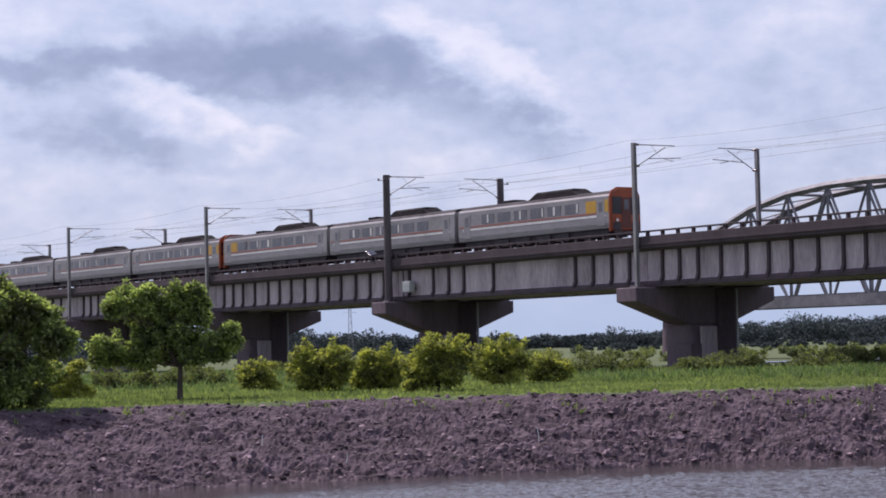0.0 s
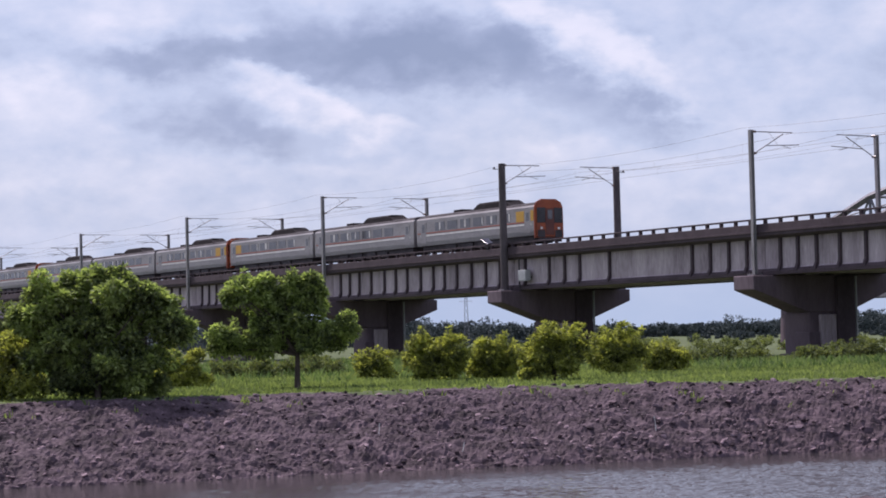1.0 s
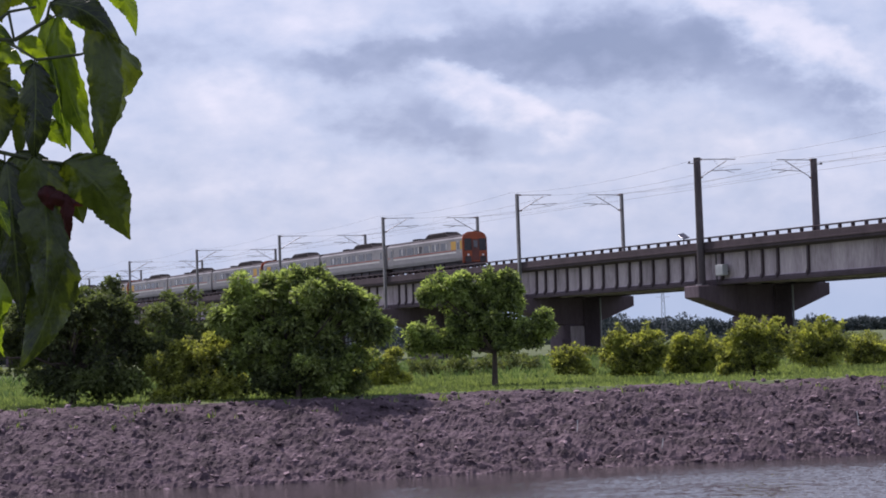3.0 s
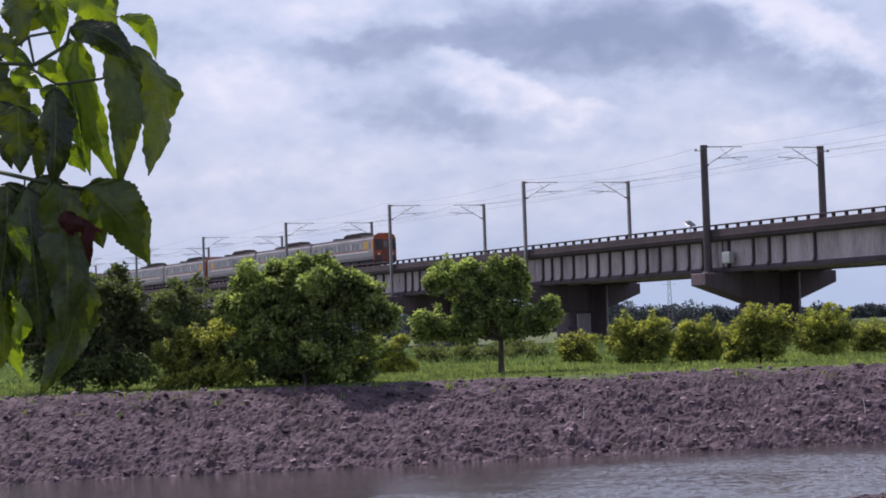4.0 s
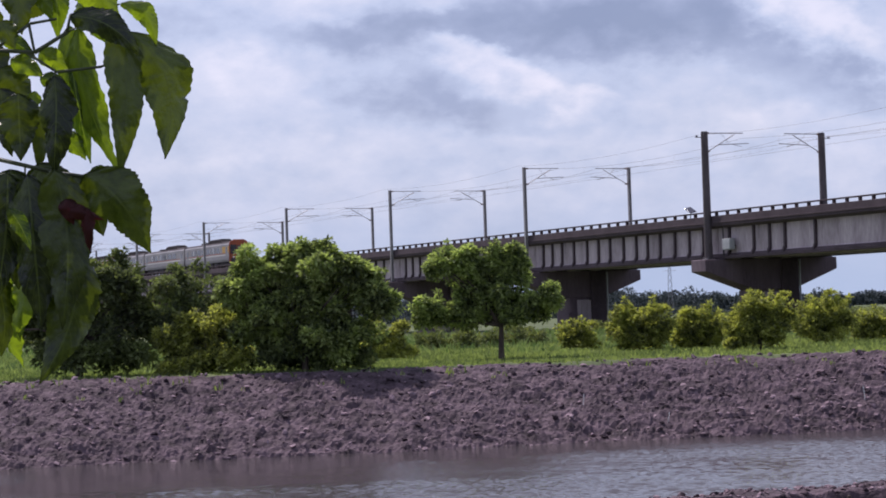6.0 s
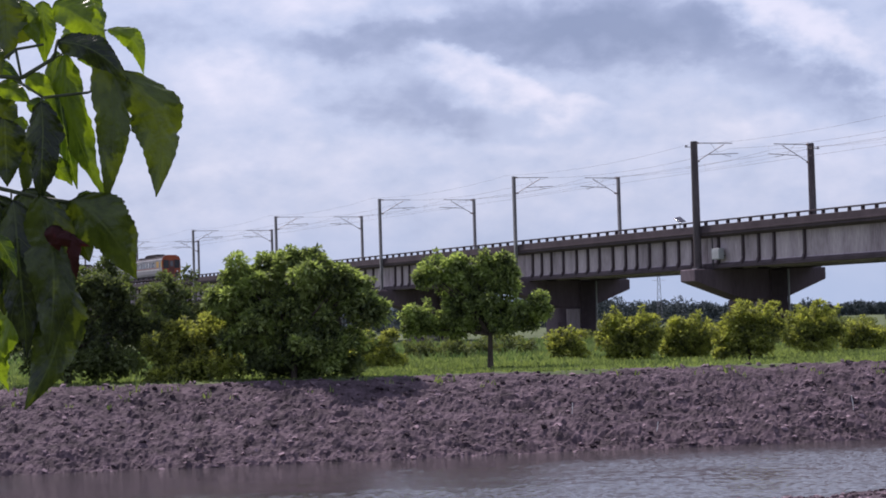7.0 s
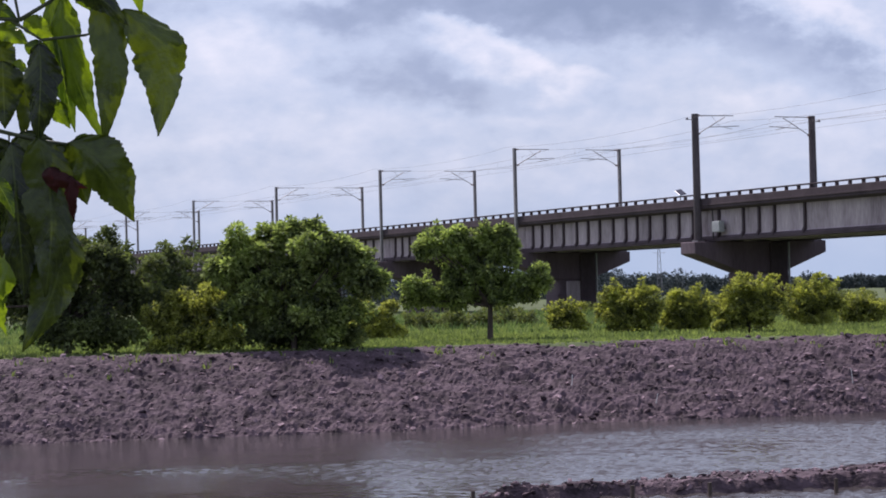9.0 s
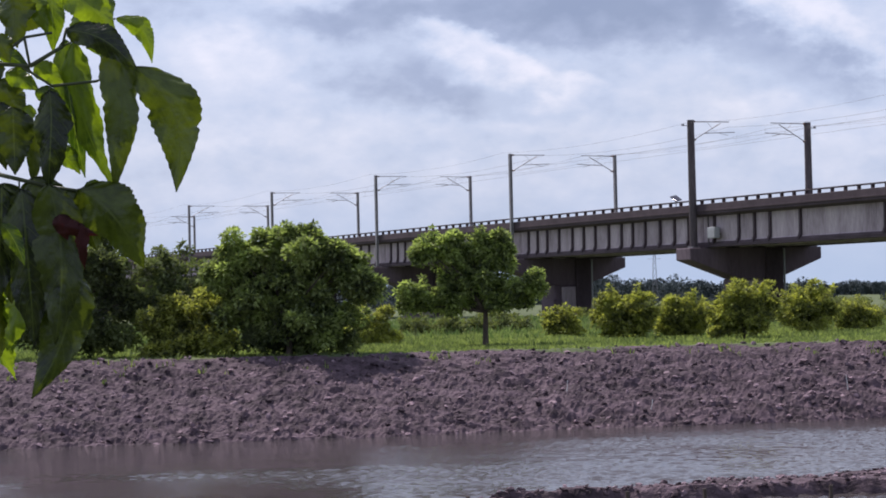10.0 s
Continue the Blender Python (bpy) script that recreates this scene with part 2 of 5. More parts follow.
MAROON = material("gangway_maroon", (0.07, 0.018, 0.012), (0.12, 0.03, 0.018), 0.5, scale=0.8, fine=10, bump=0.05)
CURTAIN = material("pale_curtain", (0.5, 0.48, 0.47), (0.68, 0.66, 0.64), 0.7, scale=2, fine=20, bump=0.1)
UNDER = material("underframe", (0.022, 0.018, 0.02), (0.06, 0.05, 0.052), 0.8, scale=1.5, fine=12, bump=0.2)
CABINET = material("painted_cabinet", (0.26, 0.27, 0.28), (0.38, 0.39, 0.4), 0.5, scale=1.5, fine=14, bump=0.05)
PANEL = material("solar_glass", (0.012, 0.013, 0.025), (0.03, 0.03, 0.05), 0.15, scale=2, fine=10, bump=0)
LAMPGLASS = material("lamp_glass", (0.6, 0.58, 0.55), (0.75, 0.73, 0.7), 0.1, scale=2, fine=10, bump=0)
def leaf_material(name, dark, light, vein, gloss, translucent, glow):
    """A blade with a pale midrib and side veins, mottled green, lit through by the sun."""
    m = material(name, dark, light, gloss, scale=30, fine=130, bump=0.6, bump_scale=0.004, per_object=0.4, translucent=translucent, wide=0.42, spec=0.4, through_leaf=glow)
    nt = m.node_tree
    N, link = nt.nodes.new, nt.links.new
    uv = N("ShaderNodeUVMap")
    uv.uv_map = "blade"
    sep = N("ShaderNodeSeparateXYZ")
    link(uv.outputs[0], sep.inputs[0])

    def calc(op, a, b, c=None):
        n = N("ShaderNodeMath")
        n.operation = op
        for k, val in enumerate((a, b, c)):
            if isinstance(val, (int, float)):
                n.inputs[k].default_value = val
            elif val is not None:
                link(val, n.inputs[k])
        return n.outputs[0]

    across = calc("ABSOLUTE", sep.outputs[1], 0.0)
    rib = calc("LESS_THAN", across, 0.045)
    wave = calc("FRACT", calc("MULTIPLY_ADD", sep.outputs[0], 9.0, calc("MULTIPLY", across, -1.9)), 0.0)
    side = calc("MULTIPLY", calc("LESS_THAN", wave, 0.09), 0.55)
    line = calc("MAXIMUM", rib, side)
    mix = next(n for n in nt.nodes if n.bl_idname == "ShaderNodeMix" and n.blend_type == "MIX")
    veined = N("ShaderNodeMix")
    veined.data_type = "RGBA"
    link(line, veined.inputs[0])
    targets = [l.to_socket for l in nt.links if l.from_node == mix]
    link(mix.outputs[2], veined.inputs[6])
    veined.inputs[7].default_value = (*vein, 1)
    for sock in targets:
        link(veined.outputs[2], sock)
    return m


# two copies of one leaf: shaded blades darker, sunlit ones brighter in colour
NEAR_LEAF_SHADED = leaf_material("leaf_shaded_green", (0.007, 0.013, 0.003), (0.058, 0.080, 0.011), (0.048, 0.066, 0.013), 0.27, 0.23, (2.2, 2.2, 0.6))
NEAR_LEAF_LIT = leaf_material("leaf_lit_green", (0.024, 0.046, 0.006), (0.13, 0.18, 0.016), (0.10, 0.14, 0.02), 0.27, 0.42, (2.3, 2.4, 0.6))
NEAR_STEM = material("green_stem", (0.022, 0.03, 0.012), (0.055, 0.065, 0.028), 0.55, scale=20, fine=120, bump=0.3, bump_scale=0.002)
RED_LEAF = material("withered_leaf", (0.016, 0.0025, 0.003), (0.042, 0.006, 0.007), 0.6, scale=25, fine=120, bump=0.4, bump_scale=0.003, translucent=0.2, spec=0.2, through_leaf=(1.6, 0.8, 0.8))


def water_material(name, depth_colour, rough, ripple, strength):
    m = bpy.data.materials.new(name)
    m.use_nodes = True
    nt = m.node_tree
    N, link = nt.nodes.new, nt.links.new
    bsdf = nt.nodes["Principled BSDF"]
    bsdf.inputs["Base Color"].default_value = (*depth_colour, 1)
    bsdf.inputs["IOR"].default_value = 1.33
    co = N("ShaderNodeTexCoord").outputs["Object"]
    patches = N("ShaderNodeTexNoise")
    patches.inputs["Scale"].default_value, patches.inputs["Detail"].default_value = 0.13, 3
    mp = N("ShaderNodeMapping")
    mp.inputs["Scale"].default_value = (0.8, 1.0, 1)
    link(co, mp.inputs["Vector"])
    link(mp.outputs[0], patches.inputs["Vector"])
    waves = N("ShaderNodeTexNoise")
    waves.inputs["Scale"].default_value, waves.inputs["Detail"].default_value = ripple, 4
    waves.inputs["Roughness"].default_value = 0.65
    mp2 = N("ShaderNodeMapping")
    mp2.inputs["Scale"].default_value = (1.3, 1.0, 1)
    link(co, mp2.inputs["Vector"])
    link(mp2.outputs[0], waves.inputs["Vector"])
    rg = N("ShaderNodeMapRange")
    rg.inputs[1].default_value, rg.inputs[2].default_value = 0.35, 0.65
    rg.inputs[3].default_value, rg.inputs[4].default_value = strength * 0.06, strength
    link(patches.outputs["Fac"], rg.inputs[0])
    bp = N("ShaderNodeBump")
    bp.inputs["Distance"].default_value = 0.03
    link(rg.outputs[0], bp.inputs["Strength"])
    link(waves.outputs["Fac"], bp.inputs["Height"])
    link(bp.outputs[0], bsdf.inputs["Normal"])
    bsdf.inputs["Roughness"].default_value = rough
    return m


WATER = water_material("river_water", (0.05, 0.043, 0.044), 0.04, 4.5, 1.0)


# ---- mesh helpers ----
def box(bm, x0, x1, y0, y1, z0, z1, bevel=0.0):
    r = bmesh.ops.create_cube(bm, size=1.0, matrix=Matrix.Translation(((x0 + x1) / 2, (y0 + y1) / 2, (z0 + z1) / 2)) @ Matrix.Diagonal((abs(x1 - x0), abs(y1 - y0), abs(z1 - z0), 1)))
    if bevel:
        edges = {e for v in r["verts"] for e in v.link_edges}
        bmesh.ops.bevel(bm, geom=list(edges), offset=bevel, segments=2, affect="EDGES", profile=0.5)
    return bm


def tube(bm, a, b, r0, r1=None, n=8):
    a, b = Vector(a), Vector(b)
    d = b - a
    m = Matrix.Translation((a + b) / 2) @ d.to_track_quat("Z", "Y").to_matrix().to_4x4()
    bmesh.ops.create_cone(bm, cap_ends=True, segments=n, radius1=r0, radius2=r0 if r1 is None else r1, depth=d.length, matrix=m)
    return bm


def prism(bm, profile, x0, x1):
    """A closed profile of (y, z) drawn along x."""
    a = [bm.verts.new((x0, y, z)) for y, z in profile]
    b = [bm.verts.new((x1, y, z)) for y, z in profile]
    n = len(profile)
    for i in range(n):
        j = (i + 1) % n
        bm.faces.new((a[i], a[j], b[j], b[i]))
    bm.faces.new(a[::-1])
    bm.faces.new(b)
    bmesh.ops.recalc_face_normals(bm, faces=bm.faces)
    return bm


def part(name, bm, mat, parent, label="", smooth=False):
    me = bpy.data.meshes.new(name)
    bm.to_mesh(me)
    bm.free()
    return put(name, me, mat, parent, label, smooth)


def put(name, me, mat, parent, label="", smooth=False):
    if mat and not me.materials:
        me.materials.append(mat)
    if smooth:
        me.polygons.foreach_set("use_smooth", [True] * len(me.polygons))
    ob = new(name, me)
    ob.parent = parent
    return tagged(ob, label)


def thing(name, m, label, category, group="", kind=""):
    ob = new(name)
    ob.matrix_world = m
    return tagged(ob, label, category, group, kind)


def B():
    return bmesh.new()


# the viaduct's own axes: x along the line away from the eye, y to the near side, z up
LINE = pose(20.913, 167.212, 0, 0, 0, 90 + 25.654)
SPAN, FAR_MAST = 31.98, 11.64


def on_line(s, o=0.0, z=0.0):
    return LINE @ pose(s, -o, z)


# ---- ground and water ----
WATER_Z = -2.45


def bank_top(x):
    return 73.6 + 0.13 * np.clip(x, -40, 14) + 0.5 * np.sin(x * 0.21) + 0.25 * np.sin(x * 0.63 + 1)


def bank_foot(x):
    return 66.6 + 0.20 * np.clip(x, -30, 19) + 0.25 * np.sin(x * 0.45)


def fbm(x, y, seed, octaves):
    """Value noise in numpy, summed over octaves; about -1 to 1."""
    rng = np.random.default_rng(seed)
    table = rng.random((256, 256))
    total, amp, norm = np.zeros_like(x), 1.0, 0.0
    for k in range(octaves):
        f = 2.0 ** k
        xs, ys = x * f + 17.3 * k, y * f + 9.1 * k
        xi, yi = np.floor(xs).astype(int), np.floor(ys).astype(int)
        fx, fy = xs - xi, ys - yi
        fx, fy = fx * fx * (3 - 2 * fx), fy * fy * (3 - 2 * fy)
        g = lambda a, b: table[a % 256, b % 256]
        val = (g(xi, yi) * (1 - fx) + g(xi + 1, yi) * fx) * (1 - fy) + (g(xi, yi + 1) * (1 - fx) + g(xi + 1, yi + 1) * fx) * fy
        total += amp * (2 * val - 1)
        norm += amp
        amp *= 0.55
    return total / norm


def cells(x, y, seed):
    """Rounded lumps in a jittered grid, parted by creases; 0 in the creases to 1 on the lumps."""
    table = np.random.default_rng(seed).random((64, 64, 3))
    xi, yi = np.floor(x).astype(int), np.floor(y).astype(int)
    first, second = np.full(x.shape, 9.0), np.full(x.shape, 9.0)
    tall = np.zeros(x.shape)
    for a in (-1, 0, 1):
        for b in (-1, 0, 1):
            r = table[(xi + a) % 64, (yi + b) % 64]
            d = np.hypot(xi + a + r[..., 0] - x, yi + b + r[..., 1] - y)
            near = d < first
            second = np.where(near, first, np.minimum(second, d))
            tall = np.where(near, r[..., 2], tall)
            first = np.where(near, d, first)
    return np.clip((second - first) * 2.2, 0, 1) ** 0.6 * (0.35 + 0.65 * tall)


def ground_height(x, y):
    top, foot = bank_top(x), bank_foot(x)
    u = np.clip((y - foot) / (top - foot), 0, 1)
    face = -2.9 + 2.95 * (0.62 * u + 0.38 * np.sqrt(u)) + 0.05
    lump = 0.26 * fbm(x * 0.40, y * 0.9, 3, 3) + 0.13 * fbm(x * 0.35 + 0.5 * y, y * 2.2, 4, 2) + 0.09 * fbm(x * 1.1, y * 2.4, 5, 4) - 0.02
    edge = np.clip((y - foot + 1.0) / 1.2, 0, 1) * np.clip((top - 0.1 - y) / 1.3, 0, 1)
    z = np.where(y > foot, face, -2.9 - np.clip((foot - y) * 0.2, 0, 0.8))
    z = z + (lump + 0.15 * (cells(x * 1.7 + 0.4 * y, y * 2.6, 51) - 0.45) + 0.085 * (cells(x * 4.1, y * 5.0 + 0.3 * x, 53) - 0.45) + 0.04 * fbm(x * 4.6, y * 5.6, 6, 2)) * edge
    lip = 0.03 * np.exp(-((y - top) / 0.7) ** 2) * (0.6 + 0.8 * fbm(x * 0.5, y * 0.2, 8, 3))
    field = 0.05 * fbm(x * 0.3, y * 0.3, 11, 3)
    z = np.where(y > top, field, z) + lip
    # the mud dike between river and pond
    far = 44.0 + 0.36 * np.clip(x, -6, 60) + 0.25 * fbm(x * 0.6, y * 0 + 2, 21, 3)
    near = 42.9 + 0.11 * np.clip(x, -6, 60) + 0.35 * fbm(x * 0.8, y * 0 + 5, 23, 3)
    rise = np.clip((far - y) / 1.1, 0, 1) * np.clip((y - near + 0.35) / 0.75, 0, 1) * np.clip((x + 7.5) / 3.0, 0, 1)
    z = np.where((y > 36) & (y < 62), z + rise * (3.98 + 0.75 + WATER_Z - 0.75 + 0.02 + 0.12 * fbm(x * 1.3, y * 1.5, 27, 4)), z)
    # the near shore, under the eye
    shore = np.clip((13.0 - y) / 6.0, 0, 1)
    return np.where(y < 14, z * (1 - shore) + 0.38 * shore, z)


def axis(*pieces):
    vals = []
    for a, b, step in pieces:
        vals.append(np.arange(a, b, step))
    return np.unique(np.round(np.concatenate(vals), 4))


def build_ground():
    xs = axis((-3000, -300, 270), (-300, -60, 20), (-60, -18, 2.0), (-18, 30, 0.095), (30, 62, 1.3), (62, 300, 20), (300, 3001, 270))
    ys = axis((-400, -20, 60), (-20, 16, 1.5), (16, 40, 3), (40, 50, 0.12), (50, 52, 0.2), (52, 63, 1.1), (63, 77.5, 0.10), (77.5, 160, 2.5), (160, 400, 20), (400, 4200, 380))
    X, Y = np.meshgrid(xs, ys)
    Z = ground_height(X, Y)
    rough = np.random.default_rng(19).normal(0, 0.014, Z.shape)
    Z = Z + rough * ((Y > bank_foot(X)) & (Y < bank_top(X)) & (X > -18) & (X < 30))
    nx, ny = len(xs), len(ys)
    verts = np.stack([X.ravel(), Y.ravel(), Z.ravel()], 1)
    i = np.arange(nx * ny).reshape(ny, nx)
    faces = np.stack([i[:-1, :-1], i[:-1, 1:], i[1:, 1:], i[1:, :-1]], -1).reshape(-1, 4)
    me = bpy.data.meshes.new("ground")
    me.from_pydata(verts.tolist(), [], faces.tolist())
    me.materials.append(SOIL)
    me.materials.append(MUD)
    cx, cy = verts[faces].mean(1)[:, 0], verts[faces].mean(1)[:, 1]
    mud = (cy < bank_top(cx) - 0.15 + 0.5 * fbm(cx * 0.7, cy * 0.7, 31, 3)) & (cy > 14)
    me.polygons.foreach_set("material_index", mud.astype(np.int32))
    me.polygons.foreach_set("use_smooth", ~mud)
    ob = new("ground", me)
    tagged(ob, "flat green river plain with a steep bank of dug brown mud", "ground", kind="structure")


build_ground()


def build_water():
    """River and pond, with real ripples where the eye sees them; calmer in the lee of the bank."""
    xs = axis((-400, -20, 20), (-18, 30, 0.085), (34, 400, 20))
    ys = axis((9, 41, 2), (41, 74, 0.085))
    X, Y = np.meshgrid(xs, ys)
    patch = 0.50 + 1.0 * fbm(X * 0.10 + 3.0, Y * 0.17, 81, 3) + 0.055 * np.clip(X, -15, 25)
    patch = np.clip(patch, 0.05, 1.3) * np.clip((bank_foot(X) - 1.5 - Y) / 6.0, 0.05, 1.0)
    # short wind ripples crossing at a slant, broken up by drifting phase
    drift, break_up = fbm(X * 0.9, Y * 0.7, 83, 3), fbm(X * 1.6, Y * 1.2, 85, 3)
    h = 0.016 * np.sin(7.5 * Y + 2.6 * X + 7 * drift) + 0.013 * np.sin(11.5 * Y - 5.2 * X + 8 * break_up) + 0.010 * np.sin(17 * Y + 9 * X + 9 * drift) + 0.030 * fbm(X * 5.2, Y * 3.4, 87, 2)
    Z = WATER_Z + patch * h * ((X > -17.9) & (X < 29.8) & (Y > 41))
    nx, ny = len(xs), len(ys)
    i = np.arange(nx * ny).reshape(ny, nx)
    faces = np.stack([i[:-1, :-1], i[:-1, 1:], i[1:, 1:], i[1:, :-1]], -1).reshape(-1, 4)
    me = bpy.data.meshes.new("water")
    me.from_pydata(np.stack([X.ravel(), Y.ravel(), Z.ravel()], 1).tolist(), [], faces.tolist())
    me.materials.append(WATER)
    me.polygons.foreach_set("use_smooth", np.ones(len(faces), dtype=bool))
    tagged(new("water", me), "rippled grey-brown river water reflecting the pale sky", "water", kind="structure")


build_water()


def build_far_river():
    bm = B()
    ring = []
    for k in range(48):
        a = k / 48 * 2 * math.pi
        r = 1 + 0.18 * math.sin(3 * a + 1) + 0.1 * math.sin(7 * a)
        ring.append(bm.verts.new((96 + 50 * r * math.cos(a), 158 + 15 * r * math.sin(a) + 0.06 * 50 * math.cos(a), 0.09)))
    bm.faces.new(ring)
    me = bpy.data.meshes.new("river")
    bm.to_mesh(me)
    bm.free()
    me.materials.append(WATER)
    tagged(new("river", me), "pale strip of river beyond the piers", "water", kind="structure")


build_far_river()


def islands(name, centres, size, mat, shape, label, category, seed):
    """Many small lumps joined into one mesh of kind stuff."""
    rng = np.random.default_rng(seed)
    base_v, base_f = shape
    V, F = [], []
    n = len(base_v)
    for k, (c, s) in enumerate(zip(centres, size)):
        q = Euler((*rng.normal(0, 0.3, 2), rng.normal(0, 0.5))).to_matrix()
        rot = np.array(q)
        v = (base_v * (1 + rng.uniform(-0.4, 0.4, (n, 1)))) * s * rng.uniform(0.6, 1.3, 3) * np.array([1.35, 1.0, 0.7])
        V.append(v @ rot.T + c)
        F.append(base_f + k * n)
    me = bpy.data.meshes.new(name)
    me.from_pydata(np.concatenate(V).tolist(), [], np.concatenate(F).tolist())
    me.materials.append(mat)
    return tagged(new(name, me), label, category, kind="stuff")


def ico():
    bm = B()
    bmesh.ops.create_icosphere(bm, subdivisions=1, radius=1)
    v = np.array([p.co for p in bm.verts])
    f = np.array([[q.index for q in p.verts] for p in bm.faces])
    bm.free()
    return v, f


def build_clods():
    rng = np.random.default_rng(12)
    n = 4500
    x = rng.uniform(-18, 30, n)
    u = rng.uniform(-0.02, 1.03, n)
    y = bank_foot(x) + u * (bank_top(x) - bank_foot(x))
    z = ground_height(x, y)
    size = 0.022 + 0.085 * rng.random(n) ** 3.0
    islands("mud_clods", np.stack([x, y, z + size * 0.15], 1), size, CLOD, ico(), "dried brown mud clods scattered over the bank", "clods", 13)
    n = 1600
    x = rng.uniform(-5, 14, n)
    y = 43.2 + 0.2 * x + rng.uniform(-0.6, 1.6, n)
    z = ground_height(x, y)
    keep = z > WATER_Z + 0.02
    size = 0.02 + 0.06 * rng.random(n) ** 2
    islands("dike_clods", np.stack([x, y, z + size * 0.2], 1)[keep], size[keep], CLOD, ico(), "brown clods on the low mud dike", "clods", 14)


build_clods()


def blades(name, x, y, h, mat, label, seed, lean=0.35, per=4, width=0.03):
    rng = np.random.default_rng(seed)
    z = ground_height(x, y)
    V, F = [], []
    n = len(x)
    for k in range(per):
        a = rng.uniform(0, 6.28, n)
        w = width * (0.6 + rng.random(n))
        ox, oy = rng.normal(0, 0.09, n), rng.normal(0, 0.09, n)
        hh = h * rng.uniform(0.5, 1.15, n)
        lx, ly = rng.normal(0, lean, n) * hh, rng.normal(0, lean, n) * hh
        bx, by = x + ox, y + oy
        p0 = np.stack([bx - np.cos(a) * w, by - np.sin(a) * w, z - 0.03], 1)
        p1 = np.stack([bx + np.cos(a) * w, by + np.sin(a) * w, z - 0.03], 1)
        p2 = np.stack([bx + lx * 0.4 + np.cos(a) * w * 0.7, by + ly * 0.4, z + hh * 0.6], 1)
        p3 = np.stack([bx + lx, by + ly, z + hh], 1)
        V.append(np.stack([p0, p1, p2, p3], 1).reshape(-1, 3))
        F.append(np.arange(n * 4).reshape(n, 4) + k * n * 4)
    me = bpy.data.meshes.new(name)
    me.from_pydata(np.concatenate(V).tolist(), [], np.concatenate(F).tolist())
    me.materials.append(mat)
    return tagged(new(name, me), label, "grass", kind="stuff")


def build_grass():
    rng = np.random.default_rng(41)
    n = 26000
    y = 73.5 + 62 * rng.random(n) ** 1.6
    x = rng.uniform(-0.24, 0.42, n) * y
    keep = y > bank_top(x) + 0.1
    x, y = x[keep], y[keep]
    h = 0.10 + 0.12 * (0.5 + 0.5 * fbm(x * 0.25, y * 0.25, 7, 3)) + 0.003 * (y - 74)
    blades("grass", x, y, h, GRASS, "rough green grass on the river plain", 42, width=0.035)
    n = 13000
    y = rng.uniform(92, 185, n)
    x = rng.uniform(-0.24, 0.42, n) * y
    keep = (fbm(x * 0.12, y * 0.12, 9, 3) > -0.1) & ((x < 22) | (y < 118))
    blades("reeds", x[keep], y[keep], 0.25 + 0.35 * rng.random(keep.sum()), DRY, "tall pale green reeds beyond the grass", 43, width=0.05, per=5)
    n = 130
    x = rng.uniform(-20, 36, n)
    y = bank_top(x) + rng.normal(-0.5, 0.8, n)
    blades("bank_weeds", x, y, 0.14 + 0.16 * rng.random(n), GRASS, "scattered weeds along the crest of the bank", 44, width=0.03)


build_grass()


# ---- trees and bushes ----
def leaf_cloud(centres, radii, counts, size, rng, droop=0.35, dome=0.0, slim=0.27):
    """Leaf blades on the shells of small clumps: two triangles each, pointed, folded along the rib.
    dome: how far the leaves gather on the upper side of each clump and hang outwards from it."""
    P, Nn = [], []
    for c, r, k in zip(centres, radii, counts):
        d = rng.normal(size=(k, 3))
        d[:, 2] += dome
        d /= np.linalg.norm(d, axis=1)[:, None]
        rad = r * (0.55 + 0.5 * rng.random(k) ** 0.6)[:, None]
        P.append(c + d * rad * np.array([1, 1, 0.75]))
        Nn.append(d)
    P, Nn = np.concatenate(P), np.concatenate(Nn)
    n = len(P)
    ax = Nn * np.array([1.0, 1.0, 1.0 - 0.4 * min(dome, 1.0)]) + rng.normal(0, 0.5 if dome else 0.7, (n, 3))
    ax[:, 2] -= droop
    ax /= np.linalg.norm(ax, axis=1)[:, None]
    up = Nn * 0.5 + np.array([0, 0, 0.9]) + rng.normal(0, 0.35 if dome else 0.5, (n, 3))
    side = np.cross(ax, up)
    side /= np.linalg.norm(side, axis=1)[:, None] + 1e-9
    nor = np.cross(side, ax)
    L = size * rng.uniform(0.6, 1.35, (n, 1))
    w = L * slim
    v = np.stack([P, P + ax * L * 0.5 + side * w + nor * w * 0.25, P + ax * L - nor * L * 0.12, P + ax * L * 0.5 - side * w + nor * w * 0.25], 1).reshape(-1, 3)
    i = np.arange(n)[:, None] * 4
    f = np.concatenate([i + np.array([[0, 1, 2]]), i + np.array([[0, 2, 3]])], 0)
    return v, f


def mesh_from(name, v, f, mat):
    me = bpy.data.meshes.new(name)
    me.from_pydata(v.tolist(), [], f.tolist())
    me.materials.append(mat)
    return me


